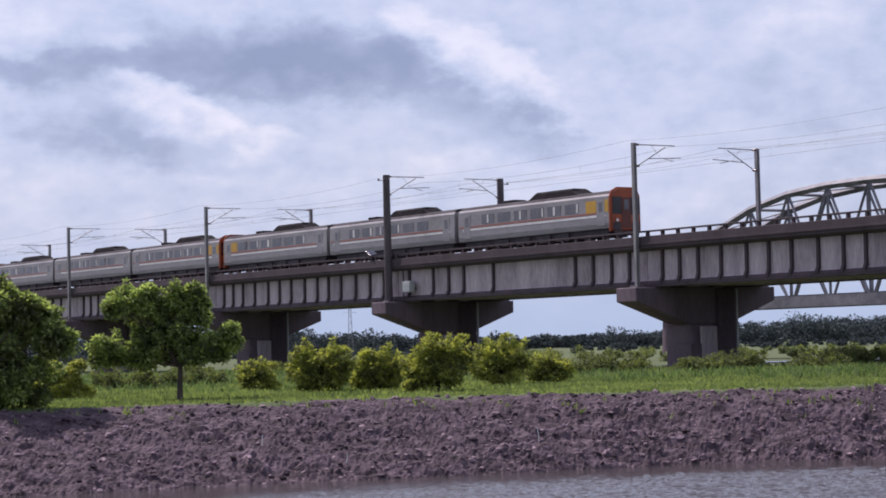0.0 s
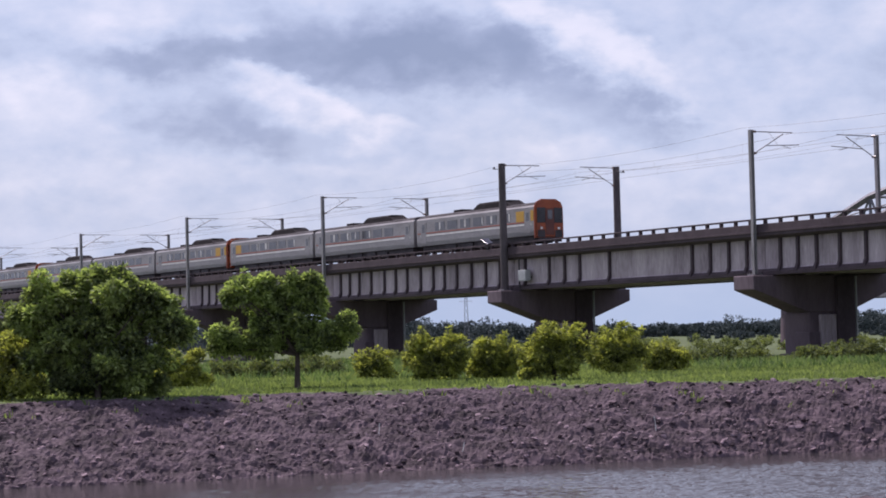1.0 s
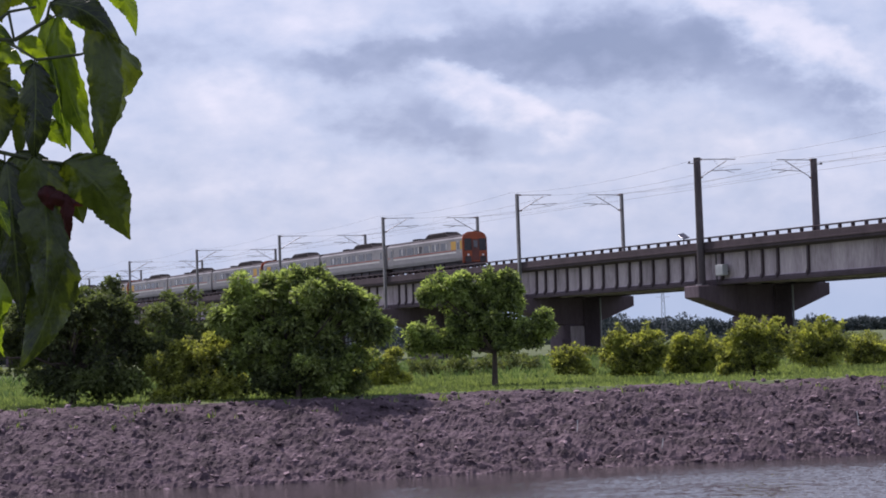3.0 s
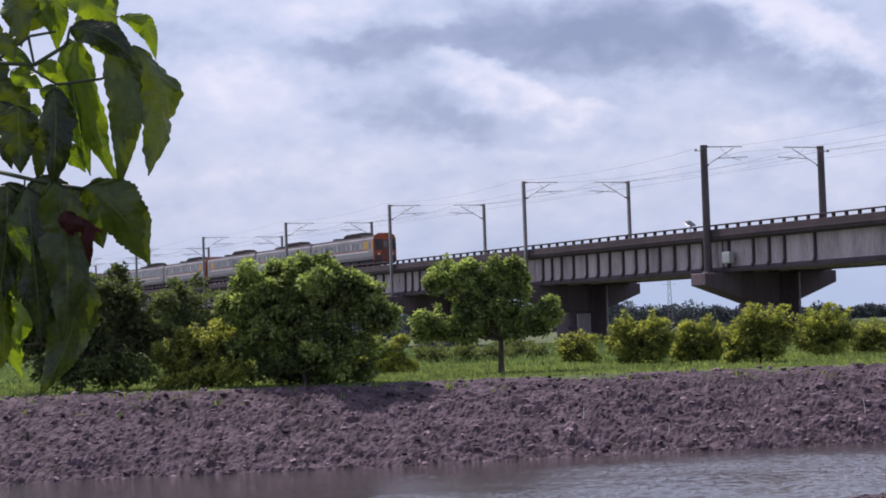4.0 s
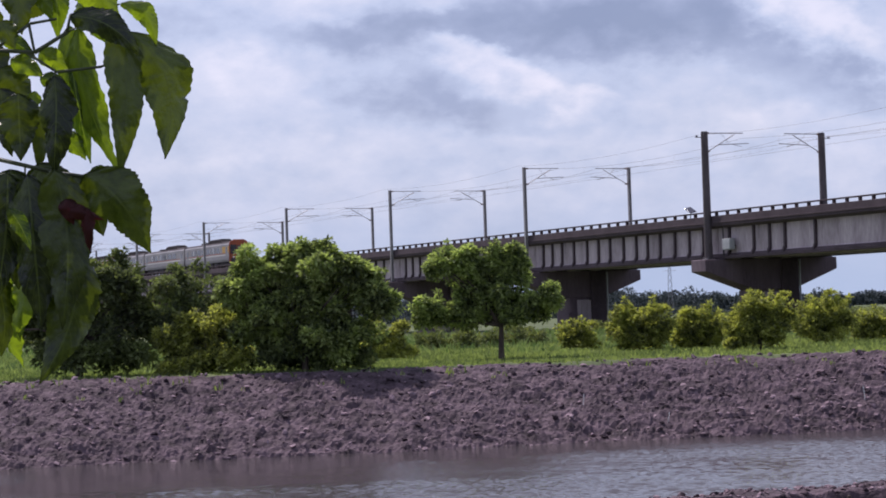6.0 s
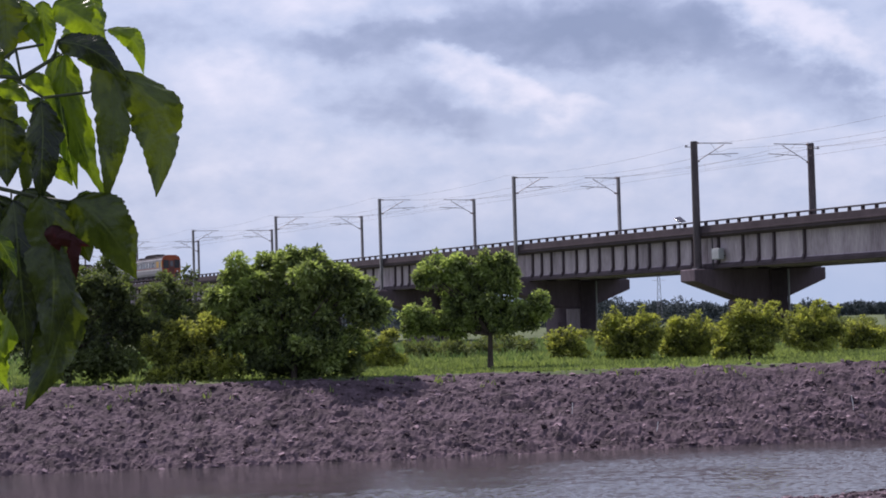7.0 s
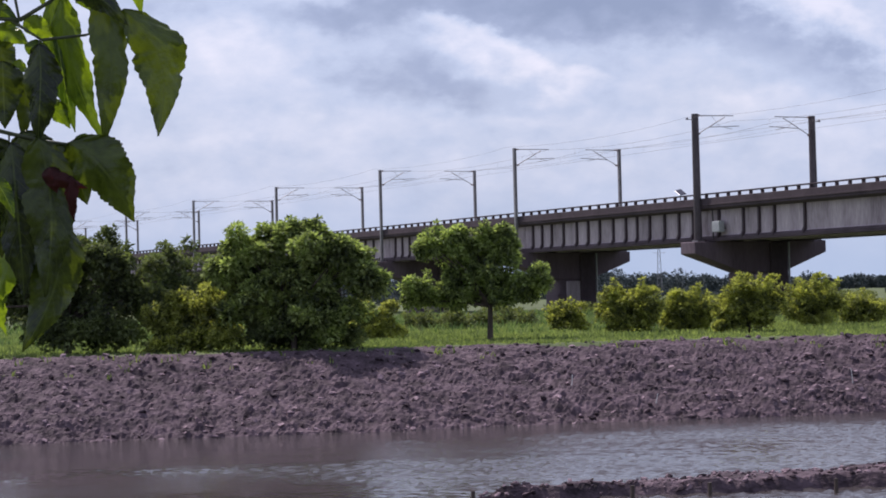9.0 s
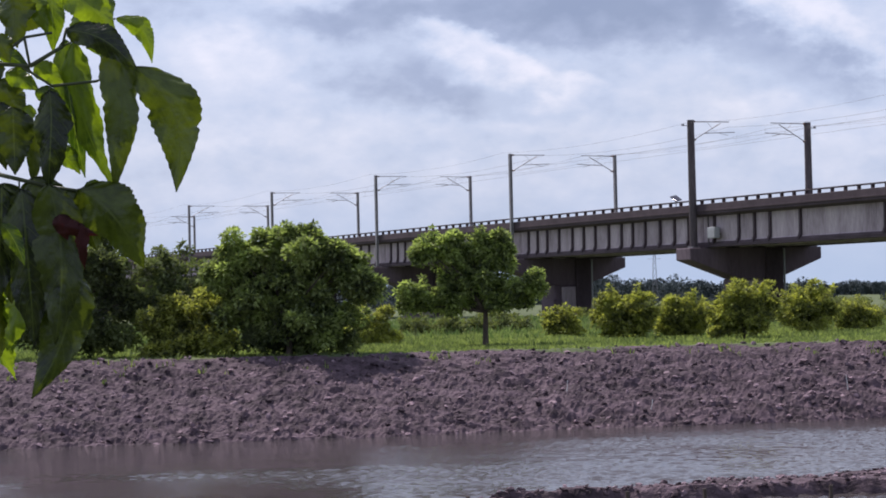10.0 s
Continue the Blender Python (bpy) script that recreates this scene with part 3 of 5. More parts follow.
def grow(name, x, y, masses, mat, label, category, seed, leaves=9000, leaf=0.15, clump=0.34, trunk=0.11, forks=5, group=""):
    """A tree or bush: tapered trunk, limbs towards the masses of its crown, and leaf clumps that fill them unevenly.
    masses: (dx, dy, z, half width, half height)."""
    rng = np.random.default_rng(seed)
    z0 = float(ground_height(np.array([x]), np.array([y]))[0]) - 0.05
    t = thing(name, pose(x, y, z0), label, category, group)
    # smaller masses round each, mostly above, break up the outline
    limbs = list(masses)
    for dx, dy, z, rx, rz in limbs:
        for _ in range(7):
            an, up = rng.uniform(0, 6.28), rng.uniform(-0.5, 1.0)
            k = rng.uniform(0.2, 0.42)
            masses = masses + [(dx + math.cos(an) * rx * rng.uniform(0.6, 1.0), dy + math.sin(an) * rx * 0.6, max(0.2, z + up * rz * 0.95), rx * k, rz * k * 1.1)]
    bm = B()
    top = max(m[2] for m in limbs) * 0.75
    fork = min(1.5, top * 0.52) if category == "tree" else min(0.5, top * 0.3)
    tube(bm, (0, 0, 0), (0.04, 0.02, fork), trunk, trunk * 0.72, 9)
    for k, (dx, dy, z, rx, rz) in enumerate(limbs):
        for j in range(min(forks, 3)):
            e = Vector((dx, dy, z)) + Vector(rng.uniform(-0.75, 0.75, 3) * np.array([rx, rx, rz]))
            mid = Vector((0.04, 0.02, fork)).lerp(e, 0.5) + Vector(rng.normal(0, 0.12, 3)) + Vector((0, 0, 0.12))
            tube(bm, (0.04, 0.02, fork - 0.05), mid, trunk * 0.42, trunk * 0.24, 6)
            tube(bm, mid, e, trunk * 0.3, trunk * 0.1, 5)
    part("trunk", bm, BARK, t)
    masses = [(a, b, c, w * 0.76, h * 0.74) for a, b, c, w, h in masses[:len(limbs)]] + masses[len(limbs):]
    vol = np.array([m[3] * m[3] * m[4] for m in masses]) ** 0.67
    C, R = [], []
    for m, sh in zip(masses, vol / vol.sum()):
        dx, dy, z, rx, rz = m
        want = max(3, int(sh * leaves / 150))
        for _ in range(want):
            d = rng.normal(size=3)
            d /= np.linalg.norm(d)
            r = rng.random() ** 0.25 * rng.uniform(0.72, 1.08)
            C.append((dx + d[0] * rx * r, dy + d[1] * rx * 0.8 * r, max(0.12, z + d[2] * rz * r)))
            R.append(clump * rng.uniform(0.45, 1.35))
    # leafy shoots that stand out of the crown
    for _ in range(34 if category == "tree" else 22):
        dx, dy, z, rx, rz = limbs[rng.integers(len(limbs))]
        an, up = rng.uniform(0, 6.28), rng.uniform(0.1, 1.0)
        flat = math.sqrt(1 - up * up)
        out = Vector((math.cos(an) * flat, math.sin(an) * flat * 0.8, up))
        at = Vector((dx + out.x * rx * 0.85, dy + out.y * rx * 0.85, z + out.z * rz * 0.85))
        go = (out + Vector((0, 0, 0.35 if category == "tree" else 0.9))).normalized() * rng.uniform(0.12, 0.2) * (1 + clump)
        for q in range(3):
            C.append(tuple(at + go * q))
            R.append(clump * (0.62 - 0.14 * q))
    C, R = np.array(C), np.array(R)
    counts = np.maximum(20, (leaves * R ** 2 / (R ** 2).sum()).astype(int))
    v, f = leaf_cloud(C, R, counts, leaf, rng, 0.15 if category == "tree" else -0.15, 0.7, 0.26)
    put("crown", mesh_from("crown", v, f, mat), None, t)
    return t


grow("tree", 1.8, 82.6, [(-2.0, 0, 3.9, 0.75, 0.55), (-0.3, 0.2, 3.95, 1.1, 0.6), (0.45, 0.1, 3.55, 0.6, 0.5), (-2.35, 0.2, 2.05, 1.05, 0.62), (1.55, -0.2, 2.25, 0.75, 0.55), (-0.5, 0.3, 2.8, 1.5, 0.8), (0.8, 0, 1.95, 1.0, 0.5), (-1.0, 0.4, 1.75, 0.8, 0.4)],
     LEAF_TREE, "young spreading broadleaf tree with sunlit top on the grass", "tree", 101, 42000, 0.19, 0.29, 0.13)
grow("tree", -5.5, 73.9, [(0.43, 0, 4.2, 0.75, 0.5), (-1.4, 0, 3.75, 0.85, 0.6), (-0.5, 0.2, 4.0, 0.8, 0.5), (1.45, 0, 3.55, 0.9, 0.5), (2.1, 0.1, 3.3, 0.5, 0.35), (-0.1, 0.2, 2.6, 2.1, 1.5), (0.9, 0.3, 1.9, 1.6, 1.2), (-0.9, 0.3, 1.8, 1.5, 1.2), (2.55, 0, 2.4, 0.65, 0.5), (-2.2, 0, 2.8, 0.6, 0.5), (0.3, 0.1, 0.9, 1.8, 0.7)],
     LEAF_TREE, "dense bushy broadleaf tree at the top of the bank", "tree", 102, 70000, 0.19, 0.31, 0.12)
# added bush that darkens the shaded foot of the big crown
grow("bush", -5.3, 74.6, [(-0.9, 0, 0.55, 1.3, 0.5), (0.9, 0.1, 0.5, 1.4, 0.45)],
     LEAF_DARK, "dark bush added as shade at the foot of the big tree", "bush", 107, 9000, 0.16, 0.3, 0.05)
grow("bush", -9.3, 75.0, [(1.25, 0, 1.9, 0.9, 0.5), (0.3, 0, 1.5, 1.1, 0.6), (-0.9, 0, 1.1, 0.9, 0.6), (0.2, 0, 0.5, 1.8, 0.5)],
     LEAF_BUSH, "yellow-green bush leaning on the big tree", "bush", 103, 22000, 0.17, 0.27, 0.06)
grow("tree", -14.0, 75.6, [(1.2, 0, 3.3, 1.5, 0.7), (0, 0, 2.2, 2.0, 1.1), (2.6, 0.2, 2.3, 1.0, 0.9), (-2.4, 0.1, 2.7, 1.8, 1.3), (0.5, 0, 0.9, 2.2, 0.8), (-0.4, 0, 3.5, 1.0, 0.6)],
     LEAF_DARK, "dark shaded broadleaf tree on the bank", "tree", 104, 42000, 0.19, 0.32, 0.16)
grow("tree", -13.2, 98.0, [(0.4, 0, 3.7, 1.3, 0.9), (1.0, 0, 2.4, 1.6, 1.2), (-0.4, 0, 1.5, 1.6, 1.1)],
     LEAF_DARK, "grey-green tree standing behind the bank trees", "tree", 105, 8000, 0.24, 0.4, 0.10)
grow("sapling", -19.6, 118.0, [(0.1, 0, 5.4, 0.6, 0.7), (-0.2, 0, 4.3, 0.7, 0.8), (0.2, 0, 3.0, 0.9, 0.9), (0, 0, 1.6, 1.2, 1.0)],
     LEAF_DARK, "thin tall sapling beyond the bank", "tree", 106, 2600, 0.24, 0.33, 0.06)
BUSHES = "bushes along the bank"
for k, (bx, by, bw, bh) in enumerate(((8.0, 89.8, 1.3, 2.1), (10.8, 91.4, 1.2, 1.7), (12.8, 86.1, 1.35, 2.25), (16.9, 94.4, 1.45, 2.1), (20.0, 98.0, 1.0, 1.2), (5.8, 98.3, 0.85, 1.2), (-3.5, 90.5, 1.35, 1.5))):
    bw, bh = bw * 1.05, bh * 1.12
    grow("bush", bx, by, [(0.15, 0, bh * 0.62, bw * 0.8, bh * 0.34), (-bw * 0.4, 0, bh * 0.4, bw * 0.6, bh * 0.34), (bw * 0.45, 0.1, bh * 0.36, bw * 0.6, bh * 0.3), (0, -0.1, bh * 0.2, bw * 0.75, bh * 0.2)],
         LEAF_BUSH, "rounded yellow-green bush on the grass" if bh > 1.6 else "low yellow-green bush on the grass", "bush", 120 + k, 13000 if bh > 1.6 else 5500, 0.17, 0.24, 0.05, 4, BUSHES)
for k, (bx, by, bw, bh) in enumerate(((-0.4, 108, 1.7, 1.4), (3.0, 112, 1.8, 1.3), (-6.0, 104, 1.8, 1.5), (24.5, 118, 1.5, 1.1), (29.0, 121, 1.9, 1.3), (33.0, 116, 1.6, 1.0), (37.5, 124, 1.7, 1.5), (41.0, 119, 1.6, 1.0), (45.5, 127, 1.9, 1.3), (20.5, 123, 1.6, 1.3), (50.0, 131, 1.8, 1.4))):
    bh *= 0.75
    grow("shrub", bx, by, [(0, 0, bh * 0.5, bw * 0.7, bh * 0.4), (bw * 0.6, 0.2, bh * 0.35, bw * 0.5, bh * 0.3), (-bw * 0.6, 0, bh * 0.32, bw * 0.5, bh * 0.3)],
         LEAF_SHRUB, "low scrubby shrub near the piers", "shrub", 150 + k, 2200, 0.17, 0.3, 0.04, 3, "shrubs near the piers")


def far_woods(name, n, y0, y1, h0, h1, leaf, per, mat, label, seed, thresh=-9.0):
    rng = np.random.default_rng(seed)
    y = rng.uniform(y0, y1, n)
    x = y * rng.uniform(-0.30, 0.50, n)
    keep = fbm(x * 0.011, y * 0.008, seed, 3) > thresh
    x, y = x[keep], y[keep]
    C, R = [], []
    for a, b in zip(x, y):
        h = rng.uniform(h0, h1) * (1.35 if rng.random() < 0.06 else 1.0) * (1 + 0.35 * math.sin(a * 0.019 + 1.0))
        for k in range(4):
            r = h * rng.uniform(0.2, 0.36)
            C.append((a + rng.normal(0, h * 0.3), b + rng.normal(0, h * 0.2), h * rng.uniform(0.12, 0.85)))
            R.append(r)
    C, R = np.array(C), np.array(R)
    v, f = leaf_cloud(C, R, [per] * len(C), leaf, rng)
    ob = new(name, mesh_from(name, v, f, mat))
    return tagged(ob, label, "woods", kind="stuff")


far_woods("far_woods", 950, 900, 1080, 6.0, 9.5, 1.25, 100, LEAF_HAZED, "belt of woods along the far side of the plain, haze in its colour", 61)
far_woods("far_scrub", 900, 380, 700, 0.8, 2.2, 0.5, 50, LEAF_HAZED, "blue-grey scrub across the plain, haze put into its colour", 62, -0.12)
far_woods("middle_scrub", 480, 172, 330, 0.3, 0.95, 0.34, 40, LEAF_SHRUB, "green scrub behind the viaduct", 63, -0.05)


def stake(name, x, y, h, r, lean, mat, label, group):
    z = max(float(ground_height(np.array([x]), np.array([y]))[0]), -3.4)
    t = thing(name, pose(x, y, z, 0, lean, 0), label, "stick" if name == "stick" else "post", group)
    bm = B()
    tube(bm, (0, 0, -0.15), (0.01, 0, h * 0.5), r, r * 0.95, 8)
    tube(bm, (0.01, 0, h * 0.5), (-0.005, 0, h), r * 0.95, r * 0.85, 8)
    part("shaft", bm, mat, t)


for sx_, sy_, sh_, le_ in ((4.3, 70.6, 0.45, 6), (14.2, 71.5, 0.5, -5), (7.1, 69.6, 0.35, 12)):
    stake("stick", sx_, sy_, sh_, 0.018, le_, CURTAIN, "short pale stick pushed into the mud bank", "bank sticks")
# added stakes stand in for the dark patches below the dike's edge
for sx_, sy_ in ((0.45, 42.6), (3.8, 42.9), (5.45, 43.1), (8.15, 43.3), (10.6, 43.5)):
    stake("stake", sx_, sy_, 1.25, 0.05, 2, BARK, "dark stake added in place of a dark patch below the dike", "dike stakes")


# ---- the viaduct ----
DECK = 8.70     # top of slab
RAIL_TOP = 9.35
RIBS_EVEN = (2.1, 4.3, 6.6, 9.0, 11.1, 13.0, 15.2, 17.6, 19.7, 21.8, 24.3, 26.6, 28.5, 30.3)
RIBS_GAP = (1.9, 3.9, 6.0, 8.1, 18.4, 22.4, 24.5, 26.7, 30.2)


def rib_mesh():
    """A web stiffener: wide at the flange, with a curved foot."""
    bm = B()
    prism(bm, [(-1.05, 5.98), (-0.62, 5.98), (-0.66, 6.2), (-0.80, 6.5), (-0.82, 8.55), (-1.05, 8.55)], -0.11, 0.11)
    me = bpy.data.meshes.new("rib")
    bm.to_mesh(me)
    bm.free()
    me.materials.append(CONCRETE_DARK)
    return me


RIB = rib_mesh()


def post_mesh():
    bm = B()
    box(bm, -0.10, 0.10, -0.50, -0.28, 9.28, 9.555)
    me = bpy.data.meshes.new("post")
    bm.to_mesh(me)
    bm.free()
    me.materials.append(CONCRETE_DARK)
    return me


POST = post_mesh()


def build_span(k, ribs):
    """One span from pier k to pier k + 1."""
    t = thing("viaduct_span", LINE @ pose(k * SPAN, 0, 0), "long grey concrete viaduct span with ribbed girder and stained edge", "bridge", "viaduct spans")
    x0, x1 = 0.03, SPAN - 0.03
    # near and far outer girders: thin web with a bulb at the foot
    for name, y in (("girder", -1.0), ("girder", -FAR_MAST + 1.6)):
        bm = B()
        prism(bm, [(y + 0.10, 6.185), (y + 0.02, 6.28), (y + 0.0, 8.28), (y - 0.35, 8.28), (y - 0.37, 6.28), (y - 0.45, 6.185)], x0, x1)
        web = part(name, bm, CONCRETE, t)
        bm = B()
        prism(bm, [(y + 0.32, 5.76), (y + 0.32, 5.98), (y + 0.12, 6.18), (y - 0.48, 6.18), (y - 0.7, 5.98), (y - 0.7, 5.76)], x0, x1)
        part("flange", bm, CONCRETE_DARK, web, "darker foot of the girder")
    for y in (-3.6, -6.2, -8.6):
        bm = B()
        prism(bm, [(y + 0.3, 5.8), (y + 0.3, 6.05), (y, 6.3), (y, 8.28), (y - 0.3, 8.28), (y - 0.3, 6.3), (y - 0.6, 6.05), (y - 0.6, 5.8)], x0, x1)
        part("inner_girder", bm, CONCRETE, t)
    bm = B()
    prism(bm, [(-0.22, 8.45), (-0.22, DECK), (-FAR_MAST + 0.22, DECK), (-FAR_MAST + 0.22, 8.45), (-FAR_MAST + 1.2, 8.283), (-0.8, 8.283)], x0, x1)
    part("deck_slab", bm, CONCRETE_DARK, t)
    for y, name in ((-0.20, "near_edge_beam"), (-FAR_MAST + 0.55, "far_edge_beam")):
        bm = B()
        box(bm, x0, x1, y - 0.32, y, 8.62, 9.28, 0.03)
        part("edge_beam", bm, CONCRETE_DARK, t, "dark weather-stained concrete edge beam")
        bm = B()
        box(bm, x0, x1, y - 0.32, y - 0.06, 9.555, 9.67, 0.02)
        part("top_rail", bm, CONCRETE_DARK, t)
    bm = B()
    box(bm, x0, x1, -0.196, -0.14, 8.66, 8.80, 0.01)
    part("cable_duct", bm, CONCRETE_DARK, t)
    n = 20
    for i in range(n):
        for dy in (0.0, -FAR_MAST + 0.75):
            p = put("post", POST, None, t)
            p.location = ((i + 0.5) * SPAN / n, dy, 0)
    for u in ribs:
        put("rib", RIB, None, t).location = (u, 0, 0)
    return t


for k in range(-3, 10):
    build_span(k, RIBS_GAP if k == -1 else RIBS_EVEN)


def build_pier():
    t = thing("bridge_pier", LINE, "concrete hammerhead pier with the viaduct's shade in its colour", "pier", "viaduct piers")
    lo, hi = 1.05, -FAR_MAST - 0.3
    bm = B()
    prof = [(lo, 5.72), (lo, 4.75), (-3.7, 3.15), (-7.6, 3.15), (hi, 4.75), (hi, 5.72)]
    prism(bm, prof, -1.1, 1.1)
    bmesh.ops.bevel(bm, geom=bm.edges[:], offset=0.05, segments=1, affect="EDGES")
    part("cap", bm, CONCRETE_SHADED, t)
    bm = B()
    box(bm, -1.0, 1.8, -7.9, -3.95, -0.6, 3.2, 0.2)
    part("column", bm, CONCRETE_SHADED, t)
    # paler block set on the left of the column's face
    bm = B()
    box(bm, -1.25, 0.4, -6.2, -4.75, -0.6, 2.95, 0.06)
    part("pale_block", bm, CONCRETE, t, "pale concrete block on the column")
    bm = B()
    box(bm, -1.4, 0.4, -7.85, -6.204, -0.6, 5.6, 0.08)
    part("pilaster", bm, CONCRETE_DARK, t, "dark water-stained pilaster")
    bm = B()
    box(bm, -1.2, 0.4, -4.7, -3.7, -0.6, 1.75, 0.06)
    part("plinth", bm, CONCRETE_SHADED, t)
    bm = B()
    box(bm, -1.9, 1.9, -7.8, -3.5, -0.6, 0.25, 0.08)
    part("footing", bm, CONCRETE_SHADED, t)
    for y in (-1.0, -3.7, -6.3, -8.7, -FAR_MAST + 1.25):
        for x in (-0.45, 0.45):
            bm = B()
            box(bm, x - 0.2, x + 0.2, y - 0.3, y + 0.1, 5.70, 5.79, 0.01)
            part("bearing", bm, UNDER, t)
    bm = B()
    tube(bm, (-1.3, -8.0, 0.0), (-1.3, -8.0, 5.6), 0.09, n=10)
    part("drain_pipe", bm, CABINET, t, "pale drain pipe")
    return t


pier = build_pier()
for k in range(-3, 11):
    m = LINE @ pose(k * SPAN, 0, 0)
    if k == -3:
        pier.matrix_world = m
    else:
        copy_thing(pier, m)


def build_mast(near, thick, top):
    """A catenary mast that stands on the pier cap; its arms reach over the track."""
    t = thing("catenary_mast", LINE, "thick concrete catenary mast with insulated bracket" if thick > 0.2 else "slim grey catenary mast with tubular bracket", "mast", "catenary masts")
    g = -1.0 if near else 1.0
    foot = 5.72
    bm = B()
    if thick > 0.2:
        tube(bm, (0, 0, foot), (0, 0, top), thick, thick * 0.85, 16)
    else:
        for a, b, c, d in ((-0.13, 0.13, -0.14, -0.11), (-0.13, 0.13, 0.11, 0.14), (-0.02, 0.02, -0.11, 0.11)):
            box(bm, a, b, c, d, foot, top)
    part("pole", bm, POLE if thick > 0.2 else GALVANISED, t)
    bm = B()
    box(bm, -0.45, 0.45, -0.35, 0.35, foot, foot + 0.12, 0.02)
    for x in (-0.32, 0.32):
        for y in (-0.24, 0.24):
            tube(bm, (x, y, foot + 0.1), (x, y, foot + 0.22), 0.03, n=6)
    part("base_plate", bm, STEEL, t)
    h = top - 0.12
    bm = B()
    tube(bm, (0, 0.45 * g, h), (0, 3.75 * g, h + 0.02), 0.035)
    part("top_tube", bm, STEEL, t)
    bm = B()
    tube(bm, (0, 0.3 * g, h - 1.5), (0, 2.9 * g, h - 0.1), 0.035)
    part("brace_tube", bm, STEEL, t)
    bm = B()
    tube(bm, (0, 1.35 * g, h - 0.95), (0, 4.3 * g, h - 0.82), 0.03)
    part("registration_arm", bm, STEEL, t)
    bm = B()
    tube(bm, (0, 2.6 * g, h - 0.88), (0, 3.6 * g, h - 1.1), 0.02)
    tube(bm, (0, 1.6 * g, h), (0, 2.4 * g, h - 0.85), 0.012)
    part("steady_arm", bm, STEEL, t)
    for z in (h, h - 1.5):
        bm = B()
        for j in range(5):
            y = (0.15 + 0.07 * j) * g
            tube(bm, (0, y, z), (0, y + 0.03 * g, z), 0.085, 0.05, 10)
        tube(bm, (0, 0.05 * g, z), (0, 0.5 * g, z), 0.03)
        part("insulator", bm, INSULATOR, t, "ribbed brown insulator")
    if thick > 0.2:
        bm = B()
        tube(bm, (0, -0.9 * g, h - 0.35), (0, 0.0, h - 0.35), 0.03)
        tube(bm, (0, -0.75 * g, h - 0.35), (0, -0.75 * g, h - 0.2), 0.1, 0.08, 10)
        part("feeder_bracket", bm, STEEL, t)
    return t


def masts():
    for near in (True, False):
        o = 0.0 if near else FAR_MAST
        slim = build_mast(near, 0.14, 15.86)
        first = True
        for k in range(-3, 11):
            if k == 0:
                continue
            m = on_line(k * SPAN, o)
            if first:
                slim.matrix_world, first = m, False
            else:
                copy_thing(slim, m)
        build_mast(near, 0.34, 16.25).matrix_world = on_line(0, o)


masts()


def build_wires():
    for o, sag in ((3.65, 0.0), (FAR_MAST - 3.65, 0.0)):
        for name, z, r, drop in (("contact_wire", 14.72, 0.009, 0.0), ("messenger_wire", 15.72, 0.009, 0.55)):
            bm = B()
            for k in range(-3, 10):
                pts = []
                for j in range(9):
                    u = j / 8
                    pts.append(Vector((k * SPAN + u * SPAN, -o, z - drop * 4 * u * (1 - u))))
                for a, b in zip(pts, pts[1:]):
                    tube(bm, a, b, r, n=4)
            me = bpy.data.meshes.new(name)
            bm.to_mesh(me)
            bm.free()
            me.materials.append(WIRE)
            w = new(name, me)
            w.matrix_world = LINE
            tagged(w, "thin dark overhead wire strung from mast to mast", "wire")
        bm = B()
        for k in range(-3, 10):
            for j in range(1, 6):
                u = j / 6
                x = (k + u) * SPAN
                tube(bm, (x, -o, 14.72), (x, -o, 15.72 - 0.55 * 4 * u * (1 - u)), 0.005, n=4)
        me = bpy.data.meshes.new("dropper_wires")
        bm.to_mesh(me)
        bm.free()
        me.materials.append(WIRE)
        w = new("dropper_wires", me)
        w.matrix_world = LINE
        tagged(w, "thin droppers between messenger and contact wire", "wire", kind="stuff")
    for o in (-0.75, FAR_MAST + 0.75):
        bm = B()
        for k in range(-3, 10):
            pts = [Vector(((k + j / 8) * SPAN, -o, 15.95 - 0.5 * 4 * (j / 8) * (1 - j / 8))) for j in range(9)]
            for a, b in zip(pts, pts[1:]):
                tube(bm, a, b, 0.007, n=4)
        me = bpy.data.meshes.new("feeder_wire")
        bm.to_mesh(me)
        bm.free()
        me.materials.append(WIRE)
        w = new("feeder_wire", me)
        w.matrix_world = LINE
        tagged(w, "thin dark feeder wire along the masts", "wire")


build_wires()


def build_track(o):
    t = thing("railway_track", on_line(0, o), "steel rails on ballast across the viaduct deck", "track", "tracks")
    x0, x1 = -3 * SPAN, 10 * SPAN
    bm = B()
    prism(bm, [(-1.75, DECK + 0.004), (-1.3, 9.12), (1.3, 9.12), (1.75, DECK + 0.004)], x0, x1)
    part("ballast", bm, BALLAST, t)
    for y in (-0.5335, 0.5335):
        bm = B()
        prism(bm, [(y - 0.065, 9.16), (y - 0.065, 9.18), (y - 0.01, 9.22), (y - 0.035, 9.31), (y - 0.035, RAIL_TOP), (y + 0.035, RAIL_TOP), (y + 0.035, 9.31), (y + 0.01, 9.22), (y + 0.065, 9.18), (y + 0.065, 9.16)], x0, x1)
        part("rail", bm, RAIL, t)
    bm = B()
    for i in range(int((x1 - x0) / 0.65)):
        x = x0 + 0.3 + i * 0.65
        box(bm, x - 0.11, x + 0.11, -1.05, 1.05, 9.06, 9.16)
    tagged(part("sleepers", bm, CONCRETE, t), kind="stuff")


build_track(3.65)
build_track(FAR_MAST - 3.65)


